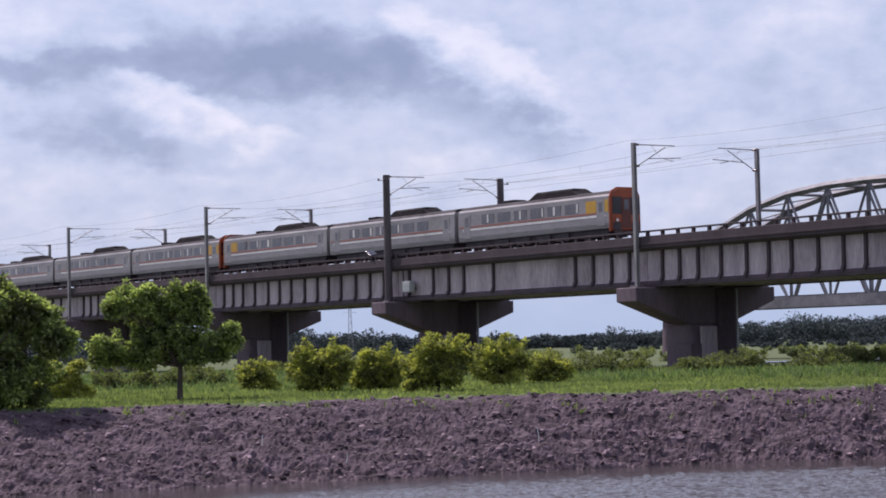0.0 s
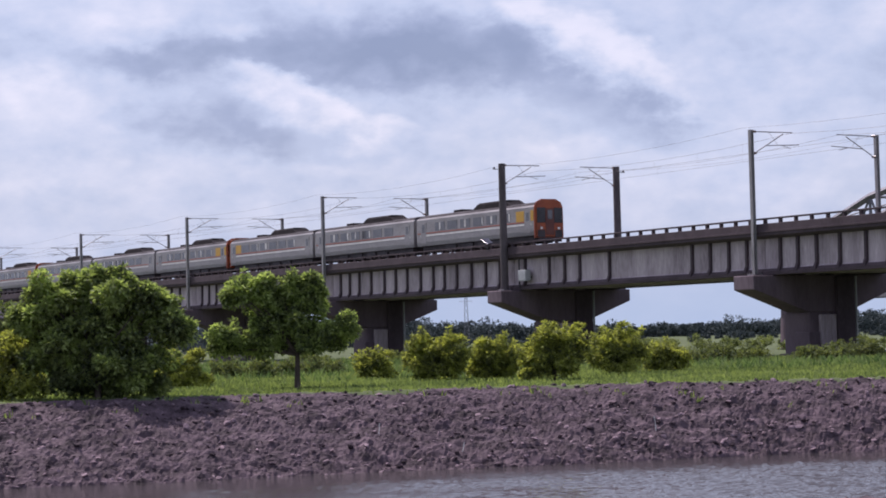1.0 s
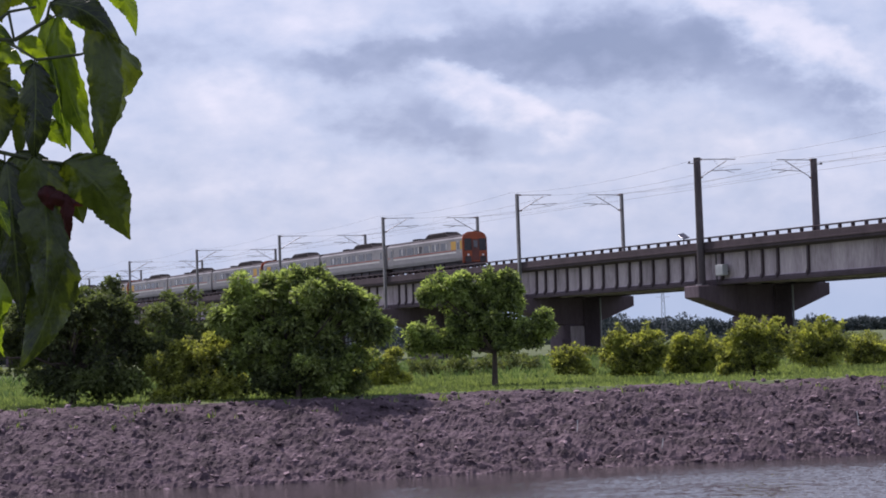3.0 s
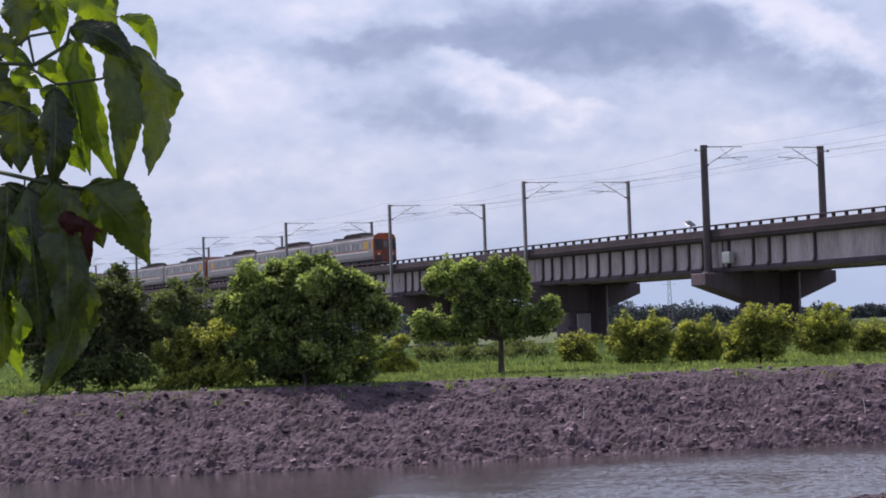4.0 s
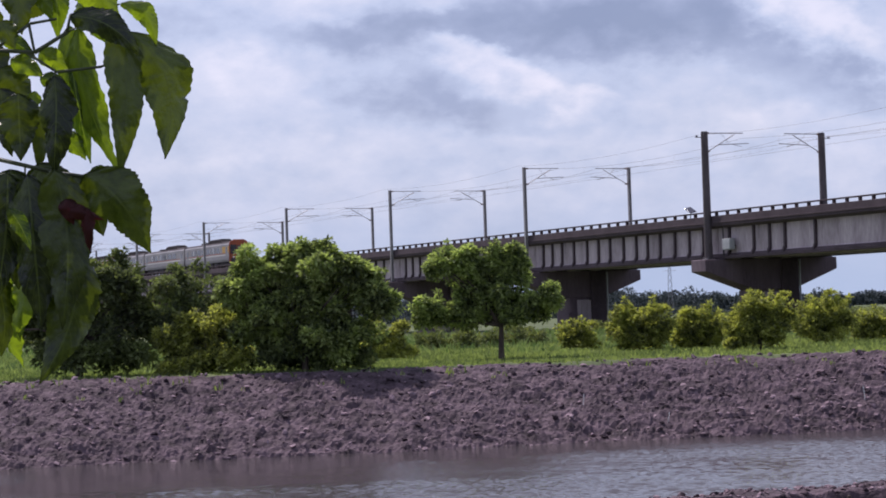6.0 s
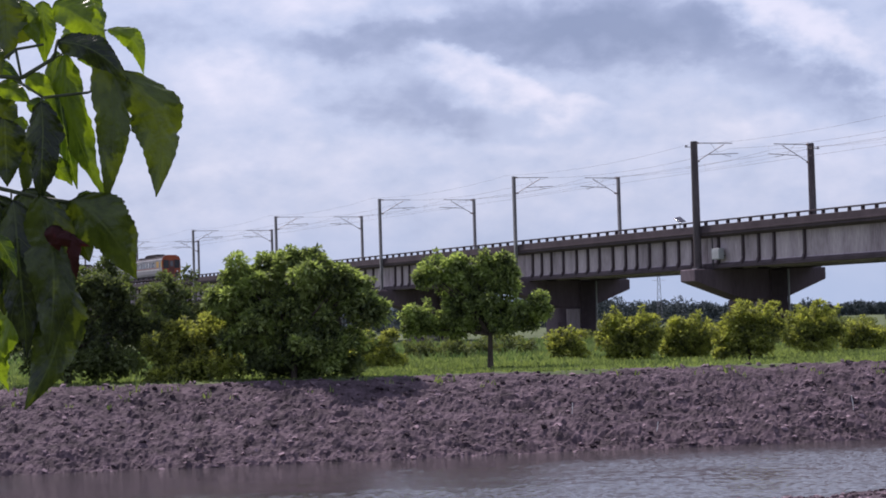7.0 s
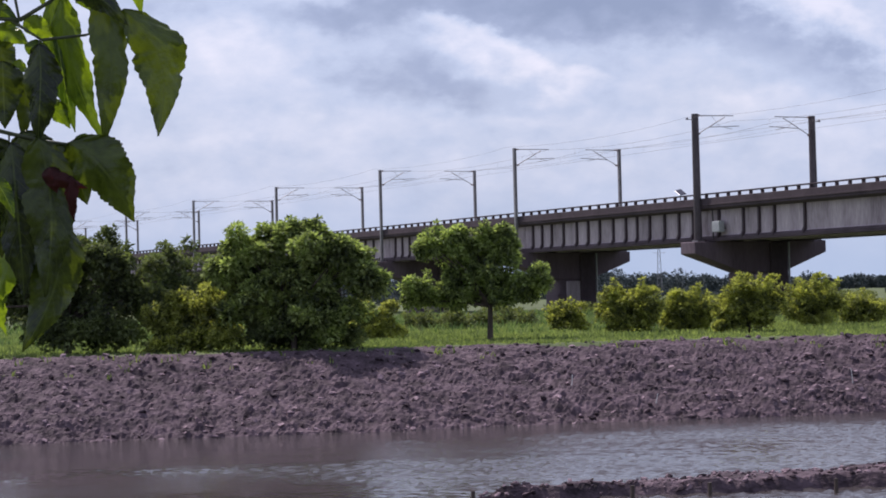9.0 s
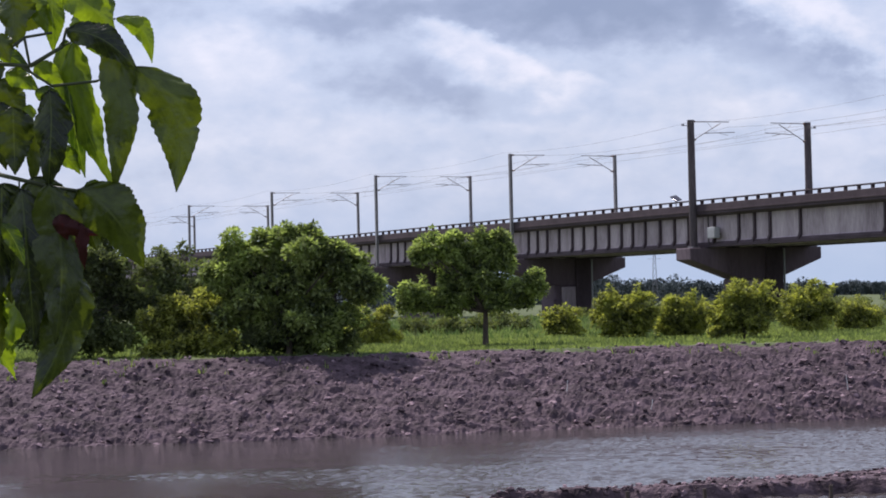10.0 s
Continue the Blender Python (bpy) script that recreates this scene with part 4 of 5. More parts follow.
def build_fittings():
    t = thing("junction_cabinet", on_line(-2.3, 0.45), "pale grey junction cabinet fixed to the girder", "cabinet")
    bm = B()
    box(bm, -0.55, 0.55, -0.25, 0.25, 6.45, 7.35, 0.03)
    part("body", bm, CABINET, t)
    bm = B()
    box(bm, -0.50, 0.50, 0.252, 0.275, 6.5, 7.3, 0.008)
    part("door", bm, CABINET, t)
    bm = B()
    tube(bm, (0.9, -0.1, 5.9), (0.9, -0.1, 8.6), 0.06)
    box(bm, -0.4, 0.9, -0.45, -0.2, 6.7, 6.8)
    part("bracket", bm, UNDER, t)
    t = thing("solar_panel", on_line(3.1, 0.36), "small dark solar panel tilted on a post at the parapet", "solar panel")
    bm = B()
    tube(bm, (0, 0, 9.3), (0, 0, 10.0), 0.04)
    part("post", bm, STEEL, t)
    bm = B()
    box(bm, -0.5, 0.5, -0.3, 0.3, -0.03, 0.03, 0.01)
    p = part("panel", bm, PANEL, t)
    p.matrix_local = pose(0, 0, 9.98, -14, -26, 0)


build_fittings()


# ---- the old truss bridge beyond ----
def build_truss_span(s_mid):
    half, base, rise = 31.5, 5.45, 10.7
    t = thing("truss_bridge", on_line(s_mid, 45), "old riveted steel truss bridge with arched top chord", "bridge", "truss spans")
    node = lambda i: -half + i * (2 * half / 12)
    top = lambda x: base + rise * (1 - abs(x / half) ** 2.7)
    for y in (0.0, -5.2):
        for i in range(12):
            a, b = node(i), node(i + 1)
            bm = B()
            tube(bm, (a, y, top(a)), (b, y, top(b)), 0.36, n=4)
            part("top_chord", bm, TRUSS, t)
            bm = B()
            box(bm, a, b, y - 0.25, y + 0.25, base - 0.6, base + 0.45)
            part("bottom_chord", bm, TRUSS, t)
        for i in range(1, 12):
            a = node(i)
            bm = B()
            tube(bm, (a, y, base), (a, y, top(a)), 0.16, n=4)
            part("vertical", bm, TRUSS, t)
            for j in (-1, 1):
                b = a + j * 0.5 * (node(1) - node(0)) * (1.9 if 1 < i < 11 else 1.6)
                bm = B()
                tube(bm, (a, y, top(a)), (b, y, base), 0.17, n=4)
                part("diagonal", bm, TRUSS, t)
    for i in range(1, 12):
        a = node(i)
        bm = B()
        tube(bm, (a, 0, top(a)), (a, -5.2, top(a)), 0.14, n=4)
        b = node(i + 1)
        if i < 11:
            tube(bm, (a, 0, top(a)), (b, -5.2, top(b)), 0.07, n=4)
            tube(bm, (a, -5.2, top(a)), (b, 0, top(b)), 0.07, n=4)
        part("cross_brace", bm, TRUSS, t)
        bm = B()
        box(bm, a - 0.2, a + 0.2, -5.2, 0, base - 0.4, base + 0.3)
        part("floor_beam", bm, TRUSS, t)
    bm = B()
    box(bm, -half, half, -4.9, -0.3, base + 0.454, base + 0.56)
    part("bridge_deck", bm, UNDER, t)
    return t


for s_mid in (-11.0, -75.0):
    build_truss_span(s_mid)


def build_truss_pier(s):
    t = thing("truss_pier", on_line(s, 47.6), "old masonry pier of the truss bridge", "pier", "truss piers")
    bm = B()
    tube(bm, (0, 1.9, -0.5), (0, 1.9, 4.65), 1.2, 1.0, 18)
    tube(bm, (0, -1.9, -0.5), (0, -1.9, 4.65), 1.2, 1.0, 18)
    part("shaft", bm, CONCRETE_SHADED, t)
    bm = B()
    box(bm, -1.2, 1.2, -3.2, 3.2, 4.6, 4.85, 0.06)
    part("cap", bm, CONCRETE_SHADED, t)


for s in (17.5, -43.0, -107.0):
    build_truss_pier(s)


def build_pylon():
    t = thing("power_pylon", pose(95, 900, 0), "faint lattice power pylon on the far plain", "pylon")
    bm = B()
    for a in (-1, 1):
        for b in (-1, 1):
            tube(bm, (1.2 * a, 1.2 * b, 0), (0.35 * a, 0.35 * b, 24), 0.08, 0.06, 4)
    part("legs", bm, TRUSS, t)
    bm = B()
    for i in range(8):
        z, z2 = 3 * i, 3 * i + 3
        w, w2 = 1.2 - 0.85 * z / 24, 1.2 - 0.85 * z2 / 24
        for q in (-1, 1):
            tube(bm, (-w, q * w, z), (w2, q * w2, z2), 0.035, n=4)
            tube(bm, (w, q * w, z), (-w2, q * w2, z2), 0.035, n=4)
    part("lattice", bm, TRUSS, t)
    for z in (18, 21, 24):
        bm = B()
        tube(bm, (-3, 0, z), (3, 0, z), 0.06, n=4)
        part("crossarm", bm, TRUSS, t)


build_pylon()


# ---- the train ----
CAR_LEN, CAR_W, TRACK_O = 20.0, 2.85, 3.65
FLOOR_Z, EAVE_Z, ROOF_Z = 10.28, 12.62, 13.12


def car_profile():
    """Body side, rounded eaves and low roof, as (y, z)."""
    w = CAR_W / 2
    right = [(w - 0.05, FLOOR_Z), (w, FLOOR_Z + 0.35), (w, 11.5), (w - 0.03, EAVE_Z), (w - 0.14, EAVE_Z + 0.16)]
    return right + [(-y, z) for y, z in right[::-1]]


def roof_profile():
    w = CAR_W / 2 - 0.145
    pts = [(w * math.cos(a), EAVE_Z + 0.13 + (ROOF_Z - EAVE_Z - 0.13) * math.sin(a)) for a in np.linspace(0, math.pi, 13)]
    return pts


def build_car(cab_rear, cab_front, seed):
    """x runs from the trailing end (0) to the leading end (20)."""
    rng = random.Random(seed)
    t = thing("train_car", LINE, "silver railcar with orange cab end and red waist stripe" if cab_rear or cab_front else "silver railcar with red waist stripe and dark roof units", "train car", "railcars of the train")
    a, b = 0.28, CAR_LEN - 0.28
    w = CAR_W / 2
    bm = B()
    prism(bm, car_profile(), a + (0.2 if cab_rear else 0), b - (0.2 if cab_front else 0))
    part("body", bm, CAR, t)
    bm = B()
    prism(bm, roof_profile(), a + 0.15, b - 0.15)
    part("roof", bm, CAR_ROOF, t)
    bm = B()
    prism(bm, [(-0.95, ROOF_Z - 0.18), (-0.85, ROOF_Z + 0.30), (-0.6, ROOF_Z + 0.46), (0.6, ROOF_Z + 0.46), (0.85, ROOF_Z + 0.30), (0.95, ROOF_Z - 0.18)], 4.6, 11.0)
    for v in bm.verts:
        if v.co.z > ROOF_Z:
            v.co.x += 1.1 if v.co.x < 7 else -0.8
    part("roof_unit", bm, POD, t, "dark roof cooling unit")
    bm = B()
    box(bm, 13.2, 14.6, -0.6, 0.6, ROOF_Z - 0.12, ROOF_Z + 0.16, 0.05)
    part("roof_vent", bm, POD, t)
    bm = B()
    box(bm, 0.9, CAR_LEN - 0.9, -1.15, 1.15, 9.85, FLOOR_Z - 0.002, 0.05)
    for x in (5.5, 7.8, 10.4, 13.2):
        box(bm, x, x + 1.7, -1.3, 1.3, 9.62, 10.2, 0.04)
    part("underframe", bm, UNDER, t)
    for x in (3.0, CAR_LEN - 3.0):
        bm = B()
        box(bm, x - 1.6, x + 1.6, -1.05, 1.05, 9.68, 9.9, 0.04)
        bg = part("bogie", bm, UNDER, t)
        for dx in (-1.05, 1.05):
            for y in (-0.6, 0.6):
                bm = B()
                tube(bm, (x + dx, y - 0.06, RAIL_TOP + 0.43), (x + dx, y + 0.06, RAIL_TOP + 0.43), 0.43, n=18)
                part("wheel", bm, RAIL, bg)
    for side in (1, -1):
        ys = side * w
        y0, y1 = sorted((ys + side * 0.004, ys + side * 0.012))
        bm = B()
        box(bm, 1.2, CAR_LEN - 0.4 if not cab_front else CAR_LEN - 0.9, y0, y1, 11.36, 11.46)
        part("waist_stripe", bm, RED, t, "thin red stripe below the windows")
        bm = B()
        box(bm, 0.9, CAR_LEN - 0.9, y0, y1, 11.12, 11.28)
        part("pale_stripe", bm, CURTAIN, t)
        for i in range(6):
            x = 4.1 + i * 2.15
            bm = B()
            box(bm, x, x + 1.62, *sorted((ys - side * 0.02, ys + side * 0.008)), 11.56, 12.30)
            win = part("window", bm, GLASS, t)
            if rng.random() < 0.6:
                cx = x + rng.choice((0.05, 0.7))
                bm = B()
                box(bm, cx, cx + rng.uniform(0.12, 0.35), *sorted((ys + side * 0.010, ys + side * 0.016)), 11.6, 12.26)
                part("curtain", bm, CURTAIN, win, "pale drawn curtain")
        doors = [(1.0, 1.95), (CAR_LEN - 1.95, CAR_LEN - 1.0)]
        for j, (d0, d1) in enumerate(doors):
            cab = (j == 0 and cab_rear) or (j == 1 and cab_front)
            bm = B()
            box(bm, d0, d1, *sorted((ys - side * 0.02, ys + side * 0.014)), FLOOR_Z + 0.2, 12.34, 0.01)
            door = part("door", bm, CAR, t)
            bm = B()
            box(bm, d0 + 0.25, d1 - 0.25, *sorted((ys + side * 0.012, ys + side * 0.02)), 11.5, 12.2)
            part("door_window", bm, GLASS, door)
            if cab:
                p0, p1 = (1.97, 3.2) if j == 0 else (CAR_LEN - 3.2, CAR_LEN - 1.97)
                bm = B()
                box(bm, p0, p1, *sorted((ys + side * 0.004, ys + side * 0.012)), 11.48, 12.36)
                part("yellow_panel", bm, YELLOW, t, "yellow panel beside the cab")
                if j == 0:
                    bm = B()
                    box(bm, 0.56, 0.99, *sorted((ys + side * 0.004, ys + side * 0.012)), 11.48, 12.36)
                    part("yellow_panel", bm, YELLOW, t, "yellow panel beside the cab")
    for x, g, cab in ((a, -1, cab_rear), (b, 1, cab_front)):
        if cab:
            bm = B()
            prof = [(w + 0.002, 10.05), (w + 0.004, 11.5), (w - 0.02, EAVE_Z), (w - 0.2, ROOF_Z - 0.1), (w - 0.7, ROOF_Z + 0.16)]
            prof = prof + [(-y, z) for y, z in prof[::-1]]
            prism(bm, prof, *sorted((x, x - g * 0.26)))
            end = [e for e in bm.edges if all(abs(v.co.x - x) < 1e-4 for v in e.verts)]
            bmesh.ops.bevel(bm, geom=end, offset=0.12, segments=3, affect="EDGES")
            cabin = part("cab", bm, ORANGE, t, "orange cab end")
            f0, f1 = sorted((x + g * 0.004, x + g * 0.03))
            for y0, y1 in ((0.5, 1.22), (-1.22, -0.5)):
                bm = B()
                box(bm, f0, f1, y0 - 0.05, y1 + 0.06, 11.3, 12.55, 0.006)
                part("windscreen", bm, SCREEN, cabin)
                bm = B()
                box(bm, f0, f1, y0, y1, 10.1, 10.7, 0.006)
                part("lamp_panel", bm, UNDER, cabin)
                bm = B()
                c = (y0 + y1) / 2
                tube(bm, (x + g * 0.02, c, 10.85), (x + g * 0.07, c, 10.85), 0.11, n=12)
                part("headlight", bm, LAMPGLASS, cabin)
            bm = B()
            box(bm, f0, f1 + 0.02, -0.42, 0.42, 10.3, 12.5, 0.008)
            gd = part("gangway_door", bm, MAROON, cabin, "dark maroon gangway door")
            bm = B()
            box(bm, *sorted((x + g * 0.052, x + g * 0.06)), -0.24, 0.24, 11.6, 12.35)
            part("door_window", bm, GLASS, gd)
            bm = B()
            box(bm, f0, f1, -1.15, 1.15, 9.72, 10.06, 0.01)
            tube(bm, (x, 0, 9.95), (x + g * 0.27, 0, 9.95), 0.11, n=8)
            part("buffer_beam", bm, UNDER, cabin)
        else:
            bm = B()
            box(bm, *sorted((x - g * 0.06, x + g * 0.275)), -0.75, 0.75, 10.3, 12.55, 0.02)
            part("gangway", bm, UNDER, t, "black rubber gangway")
    return t


CARS = []


def build_train():
    first = build_car(True, False, 1)
    middle = build_car(False, False, 2)
    last = build_car(False, True, 3)
    kinds = (first, middle, last)
    for i in range(12):
        CARS.append(kinds[i] if i < 3 else copy_thing(kinds[i % 3], LINE))


build_train()
TRAIN_START, TRAIN_SPEED = -26.83, 25.07


# ---- the young tree beside the eye ----
def leaf_mesh(name, length, width, curl, fold, seed, bend):
    """A drooping leaf with toothed, waved margin and a sunken rib; base at the origin, pointing down -z, its face towards -y."""
    rng = random.Random(seed)
    bm = B()
    n, m = 56, 6
    teeth = rng.choice((15, 17, 19))
    ph = rng.uniform(0, 6.28)
    lean = rng.uniform(-0.12, 0.12)
    bites = [(rng.uniform(0.3, 0.9), rng.choice((-1, 1)), rng.uniform(0.05, 0.16)) for _ in range(3)]
    rows = []
    for i in range(n + 1):
        u = i / n
        # fullest a third of the way down, then a long drawn-out point
        full = (math.sin(math.pi * u ** 0.72) ** 0.85 if 0 < u < 1 else 0.0) * (1.08 - 0.30 * u ** 2)
        half = max(0.0006, width / 2 * full)
        row = []
        for j in range(-m, m + 1):
            v = j / m
            sd = 1 if v > 0 else -1
            reach = half * (1 + 0.09 * abs((teeth * u) % 1.0 - 0.5) * 2 - 0.03 + lean * sd + 0.05 * math.sin(9 * u + ph + sd))
            for bu, bs, bd in bites:
                if bs == sd:
                    reach *= 1 - bd * math.exp(-((u - bu) / 0.022) ** 2)
            x = reach * v + bend * length * math.sin(math.pi * u ** 0.9)
            vein = 0.045 * width * math.sin(2 * math.pi * (9 * u - 1.9 * abs(v))) * abs(v) * (1 - 0.5 * u)
            wave = 0.30 * half * v * v * math.sin(15 * u + 2.0 * sd + ph) + 0.05 * width * math.sin(6 * u + ph)
            y = fold * abs(v) ** 1.2 * half + curl * length * (u - 0.35) ** 2 + vein + wave
            z = -length * u + 0.16 * half * abs(v) - 0.02 * length * math.sin(3 * u) * v * v
            row.append(bm.verts.new((x, y, z)))
        rows.append(row)
    for r0, r1 in zip(rows, rows[1:]):
        for j in range(2 * m):
            bm.faces.new((r0[j], r0[j + 1], r1[j + 1], r1[j]))
    layer = bm.loops.layers.uv.new("blade")
    place = {vert: (i / n, j / m - 1) for i, row in enumerate(rows) for j, vert in enumerate(row)}
    for face in bm.faces:
        for loop in face.loops:
            loop[layer].uv = place[loop.vert]
    me = bpy.data.meshes.new(name)
    bm.to_mesh(me)
    bm.free()
    return me


SAPLING_BASE = Vector((-0.62, 1.72, 0.35))
BRANCH_AT = Vector((-0.46, 1.66, 2.10))
LEAF_Y = 1.6
LEAVES = {}


def add_leaf(branch, x0, z0, x1, z1, width, depth=0.0, curl=0.25, fold=0.35, turn=0.0, seed=0, mat=None, name="leaf", label="", bend=0.0):
    """A leaf from its base to its tip, in metres across and up from the eye, hung at its own depth."""
    k = 1 + depth / LEAF_Y
    base = Vector((x0 * k, LEAF_Y + depth, z0 * k + EYE_Z)) - BRANCH_AT
    dx, dz = (x1 - x0) * k, (z1 - z0) * k
    length = math.hypot(dx, dz)
    me = leaf_mesh("leaf", length, width * 1.06, curl, fold, seed, bend)
    ob = put(name, me, mat or NEAR_LEAF_SHADED, branch, label, smooth=True)
    tilt = math.degrees(math.atan2(-dx, -dz))
    rest = Matrix.Translation(base) @ pose(0, 0, 0, 0, tilt, 0) @ pose(0, 0, 0, 0, 0, turn)
    ob.matrix_local = rest
    return ob, rest


def build_sapling():
    t = thing("young_tree", Matrix.Translation(SAPLING_BASE), "young broadleaf tree with drooping toothed leaves close by", "tree")
    bm = B()
    pts = [Vector((0, 0, -0.05)), Vector((0.02, 0, 0.6)), Vector((-0.01, 0.02, 1.2)), Vector((0.05, -0.01, 1.9)), Vector((0.0, 0.0, 2.5))]
    for i, (a, b) in enumerate(zip(pts, pts[1:])):
        tube(bm, a, b, 0.022 - 0.004 * i, 0.018 - 0.004 * i, 10)
    part("trunk", bm, BARK, t, smooth=True)
    bm = B()
    flat = ((-0.361, 0.111, -0.305, 0.096, 0.0036), (-0.305, 0.096, -0.281, 0.092, 0.0030), (-0.368, 0.182, -0.321, 0.214, 0.0030), (-0.321, 0.214, -0.300, 0.217, 0.0024), (-0.322, 0.214, -0.318, 0.191, 0.0024),
            (-0.318, 0.191, -0.292, 0.206, 0.0036), (-0.301, 0.175, -0.266, 0.178, 0.0026), (-0.266, 0.178, -0.236, 0.189, 0.0020), (-0.292, 0.206, -0.289, 0.220, 0.0024), (-0.289, 0.220, -0.250, 0.227, 0.0018),
            (-0.324, 0.191, -0.301, 0.175, 0.0022), (-0.359, 0.195, -0.318, 0.191, 0.0036), (-0.305, 0.096, -0.292, 0.034, 0.0020), (-0.292, 0.206, -0.284, 0.210, 0.0016), (-0.289, 0.220, -0.251, 0.214, 0.0016),
            (-0.328, 0.102, -0.328, 0.095, 0.0016), (-0.302, 0.175, -0.304, 0.170, 0.0016))
    stems = [((-0.62, 1.72, 2.0), (-0.46, 1.66, 2.10), 0.008), ((-0.46, 1.66, 2.10), (-0.361, 1.6, 2.061), 0.006), ((-0.46, 1.66, 2.10), (-0.359, 1.6, 2.145), 0.006), ((-0.46, 1.66, 2.10), (-0.368, 1.6, 2.132), 0.005)]
    stems += [((x0, LEAF_Y, z0 + EYE_Z), (x1, LEAF_Y, z1 + EYE_Z), r) for x0, z0, x1, z1, r in flat]
    for a, b, r in stems:
        tube(bm, Vector(a) - BRANCH_AT, Vector(b) - BRANCH_AT, r * 0.5, r * 0.42, 8)
    br = part("branch", bm, NEAR_STEM, t, smooth=True)
    br.location = BRANCH_AT - SAPLING_BASE
    L = lambda *a, **k: add_leaf(br, *a, **k)
    LEAVES["right"] = L(-0.236, 0.189, -0.205, 0.090, 0.038, 0, 0.12, 0.35, 8, 1, NEAR_LEAF_SHADED, bend=0.17)
    L(-0.252, 0.214, -0.253, 0.091, 0.027, -0.01, 0.12, 0.35, 14, 2, NEAR_LEAF_SHADED, bend=0.05)
    L(-0.284, 0.210, -0.256, 0.093, 0.025, 0.012, 0.1, 0.45, -18, 3, NEAR_LEAF_LIT, bend=-0.07)
    L(-0.290, 0.212, -0.276, 0.103, 0.023, 0.02, 0.1, 0.4, 12, 4, NEAR_LEAF_LIT, bend=-0.03)
    L(-0.283, 0.093, -0.234, 0.029, 0.041, -0.02, 0.25, 0.4, -10, 5, NEAR_LEAF_SHADED, bend=0.13)
    L(-0.292, 0.035, -0.321, -0.070, 0.036, -0.01, 0.08, 0.45, 14, 6, NEAR_LEAF_SHADED, bend=0.11)
    L(-0.305, 0.098, -0.302, -0.028, 0.037, -0.03, 0.12, 0.35, 10, 7, NEAR_LEAF_SHADED, bend=0.06)
    L(-0.328, 0.095, -0.322, -0.030, 0.039, -0.02, 0.12, 0.35, -12, 8, NEAR_LEAF_SHADED, bend=0.03)
    L(-0.342, 0.097, -0.354, -0.005, 0.037, -0.01, 0.12, 0.35, 12, 9, NEAR_LEAF_SHADED, bend=0.03)
    L(-0.327, 0.028, -0.342, -0.032, 0.025, 0.02, 0.15, 0.4, -20, 10, NEAR_LEAF_LIT, bend=0.05)
    L(-0.342, 0.068, -0.325, 0.035, 0.012, -0.04, 0.2, 0.5, 10, 11, NEAR_LEAF_LIT, bend=0.05)
    L(-0.291, 0.251, -0.250, 0.213, 0.027, -0.01, 0.3, 0.3, 4, 12, NEAR_LEAF_LIT, bend=0.08)
    L(-0.289, 0.220, -0.233, 0.187, 0.022, -0.025, 0.35, 0.4, 10, 13, NEAR_LEAF_SHADED, bend=0.1)
    L(-0.249, 0.228, -0.222, 0.193, 0.015, 0, 0.4, 0.4, 10, 14, NEAR_LEAF_LIT, bend=0.22)
    L(-0.261, 0.255, -0.252, 0.226, 0.015, 0.02, 0.2, 0.5, 30, 15, NEAR_LEAF_LIT, bend=0)
    L(-0.278, 0.260, -0.260, 0.229, 0.019, 0.03, 0.2, 0.4, -20, 16, NEAR_LEAF_SHADED, bend=0)
    L(-0.315, 0.191, -0.292, 0.175, 0.016, 0.01, 0.3, 0.3, -8, 17, NEAR_LEAF_LIT, bend=0.08)
    L(-0.304, 0.172, -0.307, 0.093, 0.027, -0.02, 0.15, 0.4, -10, 18, NEAR_LEAF_SHADED, bend=0.04)
    L(-0.314, 0.172, -0.292, 0.156, 0.013, 0, 0.3, 0.4, 10, 19, NEAR_LEAF_LIT, bend=0.1)
    L(-0.299, 0.126, -0.281, 0.105, 0.015, 0.02, 0.3, 0.4, -15, 20, NEAR_LEAF_LIT, bend=0.05)
    L(-0.317, 0.252, -0.303, 0.217, 0.016, 0.01, 0.2, 0.4, 15, 21, NEAR_LEAF_LIT, bend=0)
    L(-0.300, 0.252, -0.299, 0.202, 0.018, 0.02, 0.2, 0.4, 15, 22, NEAR_LEAF_LIT, bend=0)
    L(-0.331, 0.257, -0.329, 0.206, 0.029, 0, 0.2, 0.4, -15, 23, NEAR_LEAF_SHADED, bend=0)
    L(-0.344, 0.217, -0.333, 0.195, 0.016, -0.01, 0.2, 0.4, 15, 24, NEAR_LEAF_SHADED, bend=0)
    L(-0.346, 0.203, -0.317, 0.185, 0.012, 0, 0.3, 0.4, 0, 25, NEAR_LEAF_LIT, bend=0.1)
    L(-0.337, 0.187, -0.311, 0.172, 0.015, 0.01, 0.3, 0.4, 12, 26, NEAR_LEAF_LIT, bend=0.05)
    L(-0.319, 0.161, -0.327, 0.137, 0.013, 0.02, 0.3, 0.5, -20, 27, NEAR_LEAF_LIT, bend=0)
    L(-0.332, 0.159, -0.331, 0.106, 0.029, -0.01, 0.2, 0.4, 12, 28, NEAR_LEAF_SHADED, bend=0)
    L(-0.347, 0.164, -0.340, 0.110, 0.027, 0.01, 0.2, 0.4, -12, 29, NEAR_LEAF_SHADED, bend=0)
    L(-0.314, 0.143, -0.316, 0.096, 0.013, 0.02, 0.3, 0.5, 25, 30, NEAR_LEAF_SHADED, bend=0)
    L(-0.277, 0.096, -0.256, 0.091, 0.011, 0.01, 0.3, 0.4, 0, 31, NEAR_LEAF_LIT, bend=0)
    L(-0.344, 0.036, -0.329, -0.005, 0.019, 0.05, 0.2, 0.5, 20, 32, NEAR_LEAF_LIT, bend=0)
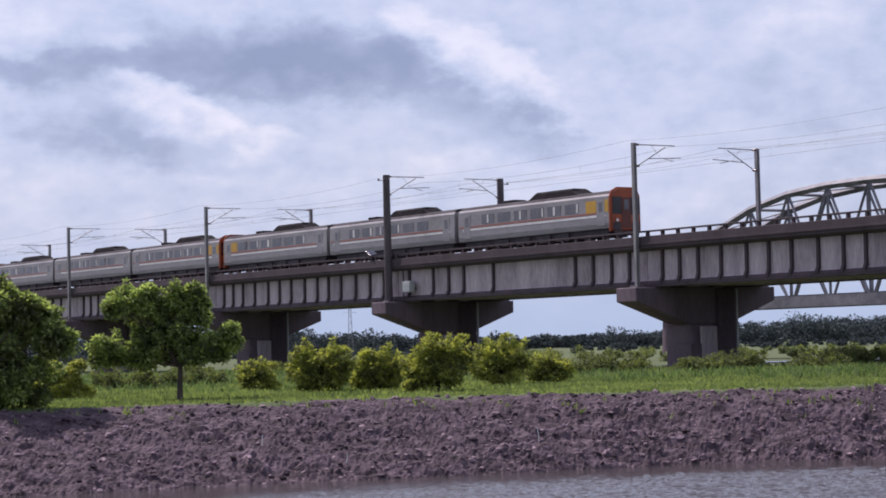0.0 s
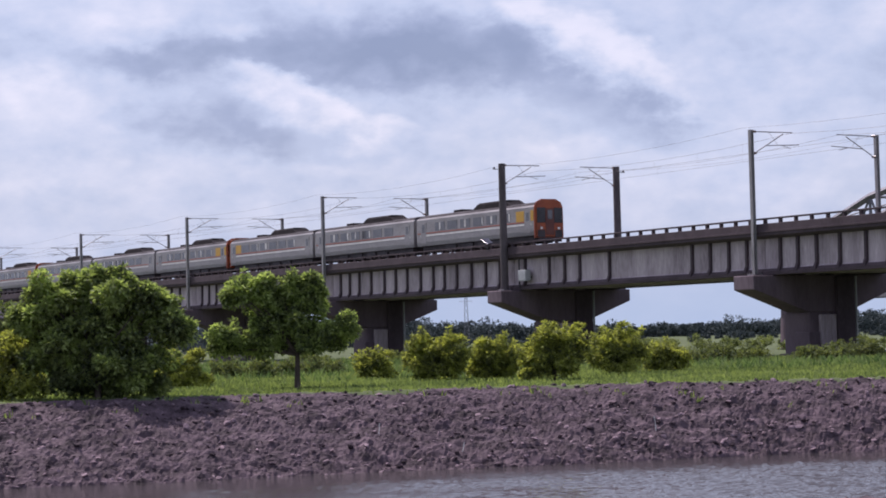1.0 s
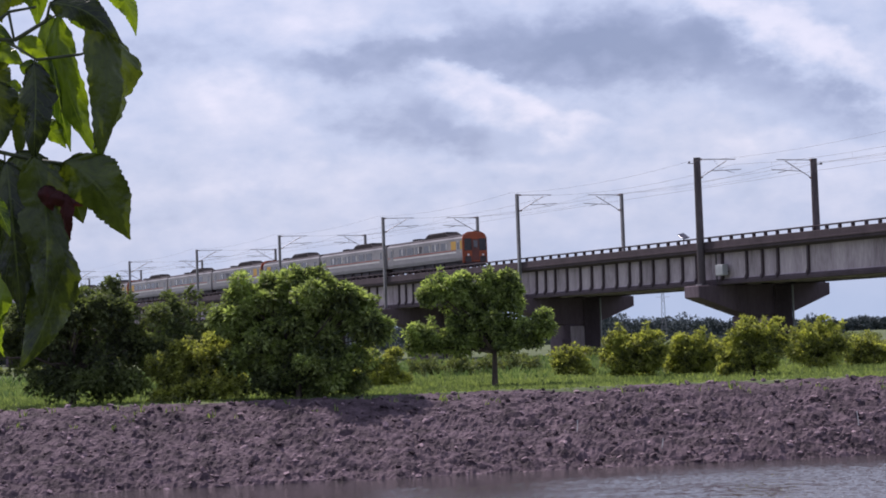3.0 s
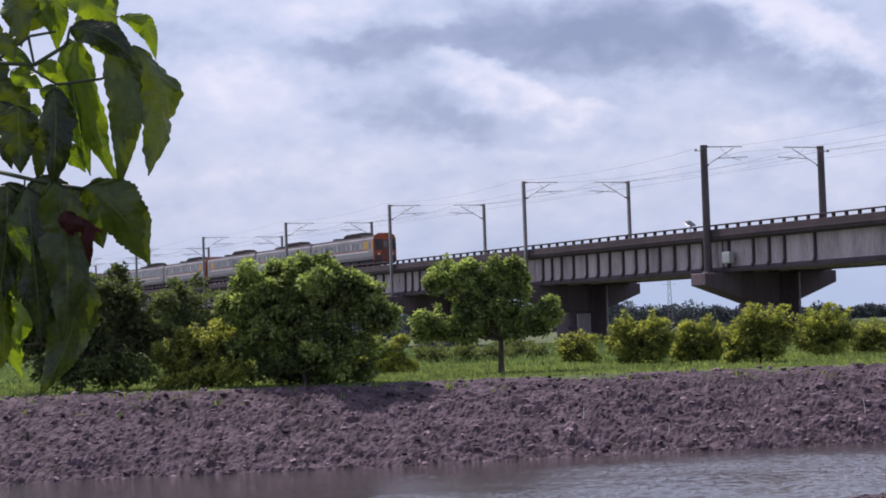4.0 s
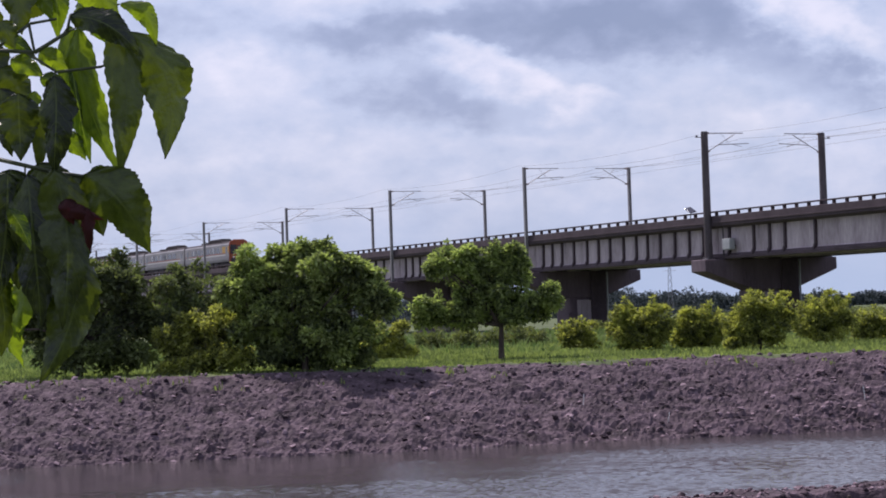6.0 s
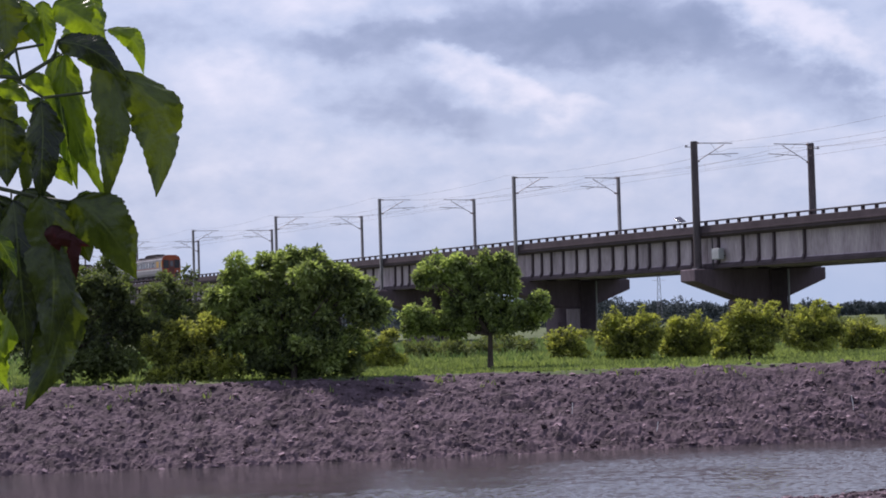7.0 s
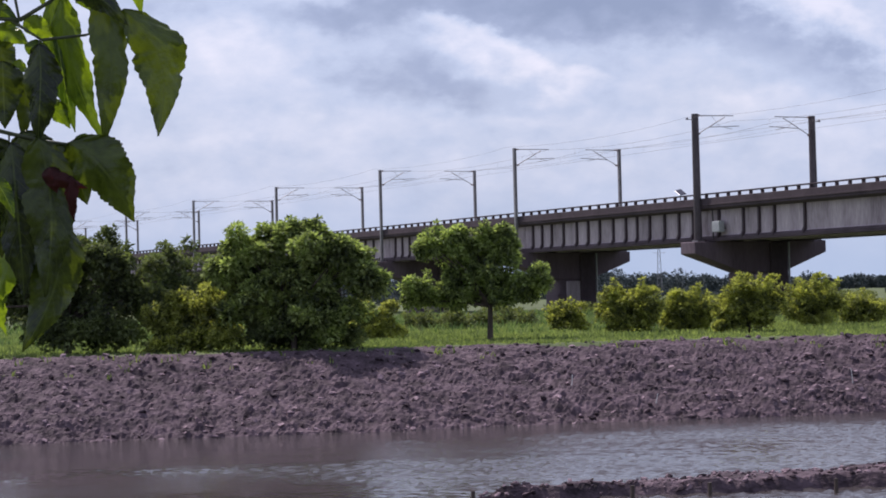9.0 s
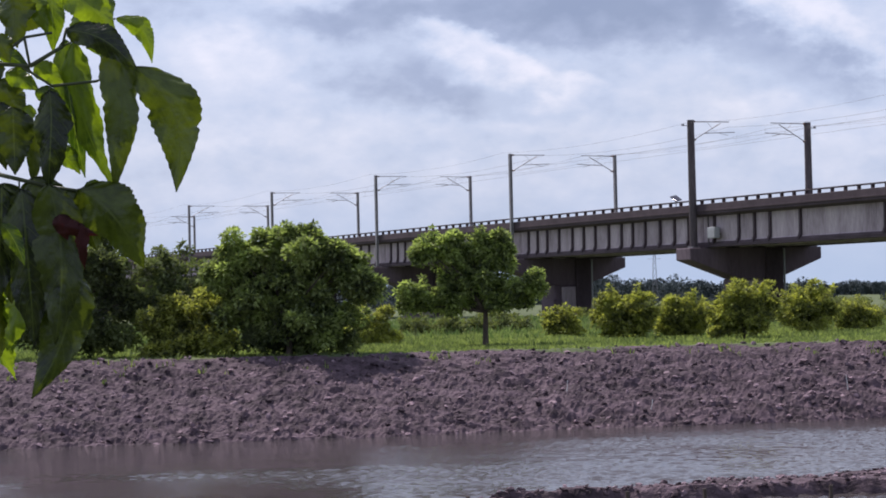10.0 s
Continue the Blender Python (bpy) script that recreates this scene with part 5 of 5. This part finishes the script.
    L(-0.291, 0.047, -0.288, -0.006, 0.015, 0.02, 0.2, 0.5, -30, 33, NEAR_LEAF_SHADED, bend=0)
    L(-0.318, 0.104, -0.296, 0.020, 0.044, 0.005, 0.12, 0.35, -8, 34, NEAR_LEAF_SHADED, bend=0.05)
    L(-0.340, 0.100, -0.336, 0.005, 0.046, 0.005, 0.12, 0.35, 8, 35, NEAR_LEAF_SHADED, bend=0.02)
    L(-0.315, 0.055, -0.312, -0.018, 0.036, 0.01, 0.12, 0.35, 8, 36, NEAR_LEAF_SHADED, bend=0.02)
    L(-0.290, 0.092, -0.268, 0.045, 0.032, 0.0, 0.2, 0.35, 8, 37, NEAR_LEAF_SHADED, bend=0.05)
    L(-0.310, 0.250, -0.338, 0.215, 0.030, 0.015, 0.2, 0.4, 8, 38, NEAR_LEAF_SHADED, bend=0.02)
    L(-0.280, 0.240, -0.262, 0.195, 0.026, 0.02, 0.2, 0.4, -20, 39, NEAR_LEAF_LIT, bend=0.02)
    L(-0.345, 0.180, -0.322, 0.150, 0.026, 0.02, 0.2, 0.4, 10, 40, NEAR_LEAF_SHADED, bend=0.02)
    L(-0.302, 0.067, -0.268, 0.059, 0.011, -0.045, 0.5, 0.7, 15, 41, RED_LEAF, "withered_leaf", "small withered dark red leaf")
    L(-0.282, 0.067, -0.281, 0.031, 0.010, -0.045, 0.5, 0.8, -15, 42, RED_LEAF, "withered_leaf", "small withered dark red leaf")
    L(-0.297, 0.074, -0.291, 0.054, 0.014, -0.045, 0.5, 0.8, 10, 43, RED_LEAF, "withered_leaf", "small withered dark red leaf")
    rng = random.Random(77)
    # a few small leaves behind, towards the trunk
    for k in range(10):
        x, z = rng.uniform(-0.375, -0.335), rng.uniform(-0.01, 0.24)
        ln, an = rng.uniform(0.05, 0.08), rng.uniform(-0.9, 0.4)
        L(x, z, x + ln * math.sin(an) * 0.7, z - ln * math.cos(an), rng.uniform(0.02, 0.032), rng.uniform(0.03, 0.08), rng.uniform(0, 0.3), rng.uniform(0.3, 0.7), rng.uniform(-40, 40), 60 + k, NEAR_LEAF_SHADED if k % 3 else NEAR_LEAF_LIT, bend=rng.uniform(-0.06, 0.06))
    return br


BRANCH = build_sapling()


# ---- what moves ----
def motions():
    for i, car in enumerate(CARS):
        rows = []
        for k in range(11):
            s = TRAIN_START + TRAIN_SPEED * k + i * CAR_LEN
            rows.append((float(k), on_line(s, TRACK_O)))
        walk(car, rows)
    base = BRANCH_AT - SAPLING_BASE
    sway = ((0.0, -0.035, 0.015), (1.0, -0.032, 0.012), (1.5, -0.0255, 0.0120), (2.0, -0.0293, 0.0239), (2.5, -0.0378, 0.0567), (2.7, -0.0287, 0.0664), (3.8, -0.0074, 0.0215), (4.0, -0.0063, 0.0281), (4.5, -0.0107, 0.0226),
            (5.0, -0.0081, 0.0149), (5.5, -0.0129, 0.0289), (5.7, -0.0081, 0.0295), (6.8, -0.0054, 0.0107), (7.0, -0.0092, 0.0115), (7.5, -0.0086, 0.0124), (8.0, 0.0064, -0.0137), (8.5, 0.0003, 0.0031),
            (9.0, -0.0108, 0.0331), (9.5, 0.0015, 0.0026), (10.0, 0.0, 0.0))
    walk(BRANCH, [(t, pose(base.x + dx, base.y, base.z + dz)) for t, dx, dz in sway])
    leaf, rest = LEAVES["right"]
    # swing about its stalk: lean across and turn about its own length, degrees
    swing = ((0.0, 0, 0, 0, 0), (1.5, 0, 0, 0, 0), (2.0, 8, 10, 0, 0.004), (2.5, 22, 25, -0.020, 0.018), (4.0, 11, 34, -0.003, 0.015), (4.5, 11, 34, -0.003, 0.017), (5.0, 10, 30, -0.004, 0.015), (5.5, 6, 20, -0.006, 0.018),
             (7.0, 2, 10, -0.005, 0.006), (7.5, 0, 5, 0, 0.002), (8.0, -8, -5, 0, 0), (8.5, 0, 0, 0, 0.003), (9.0, 3, 10, 0, 0.009), (9.5, -5, -5, 0, 0.004), (10.0, 0, 0, 0, 0))
    walk(leaf, [(t, Matrix.Translation((dx, 0, dz)) @ rest @ pose(0, 0, 0, 0, lean, 0) @ pose(0, 0, 0, 0, 0, twist)) for t, lean, twist, dx, dz in swing])


motions()
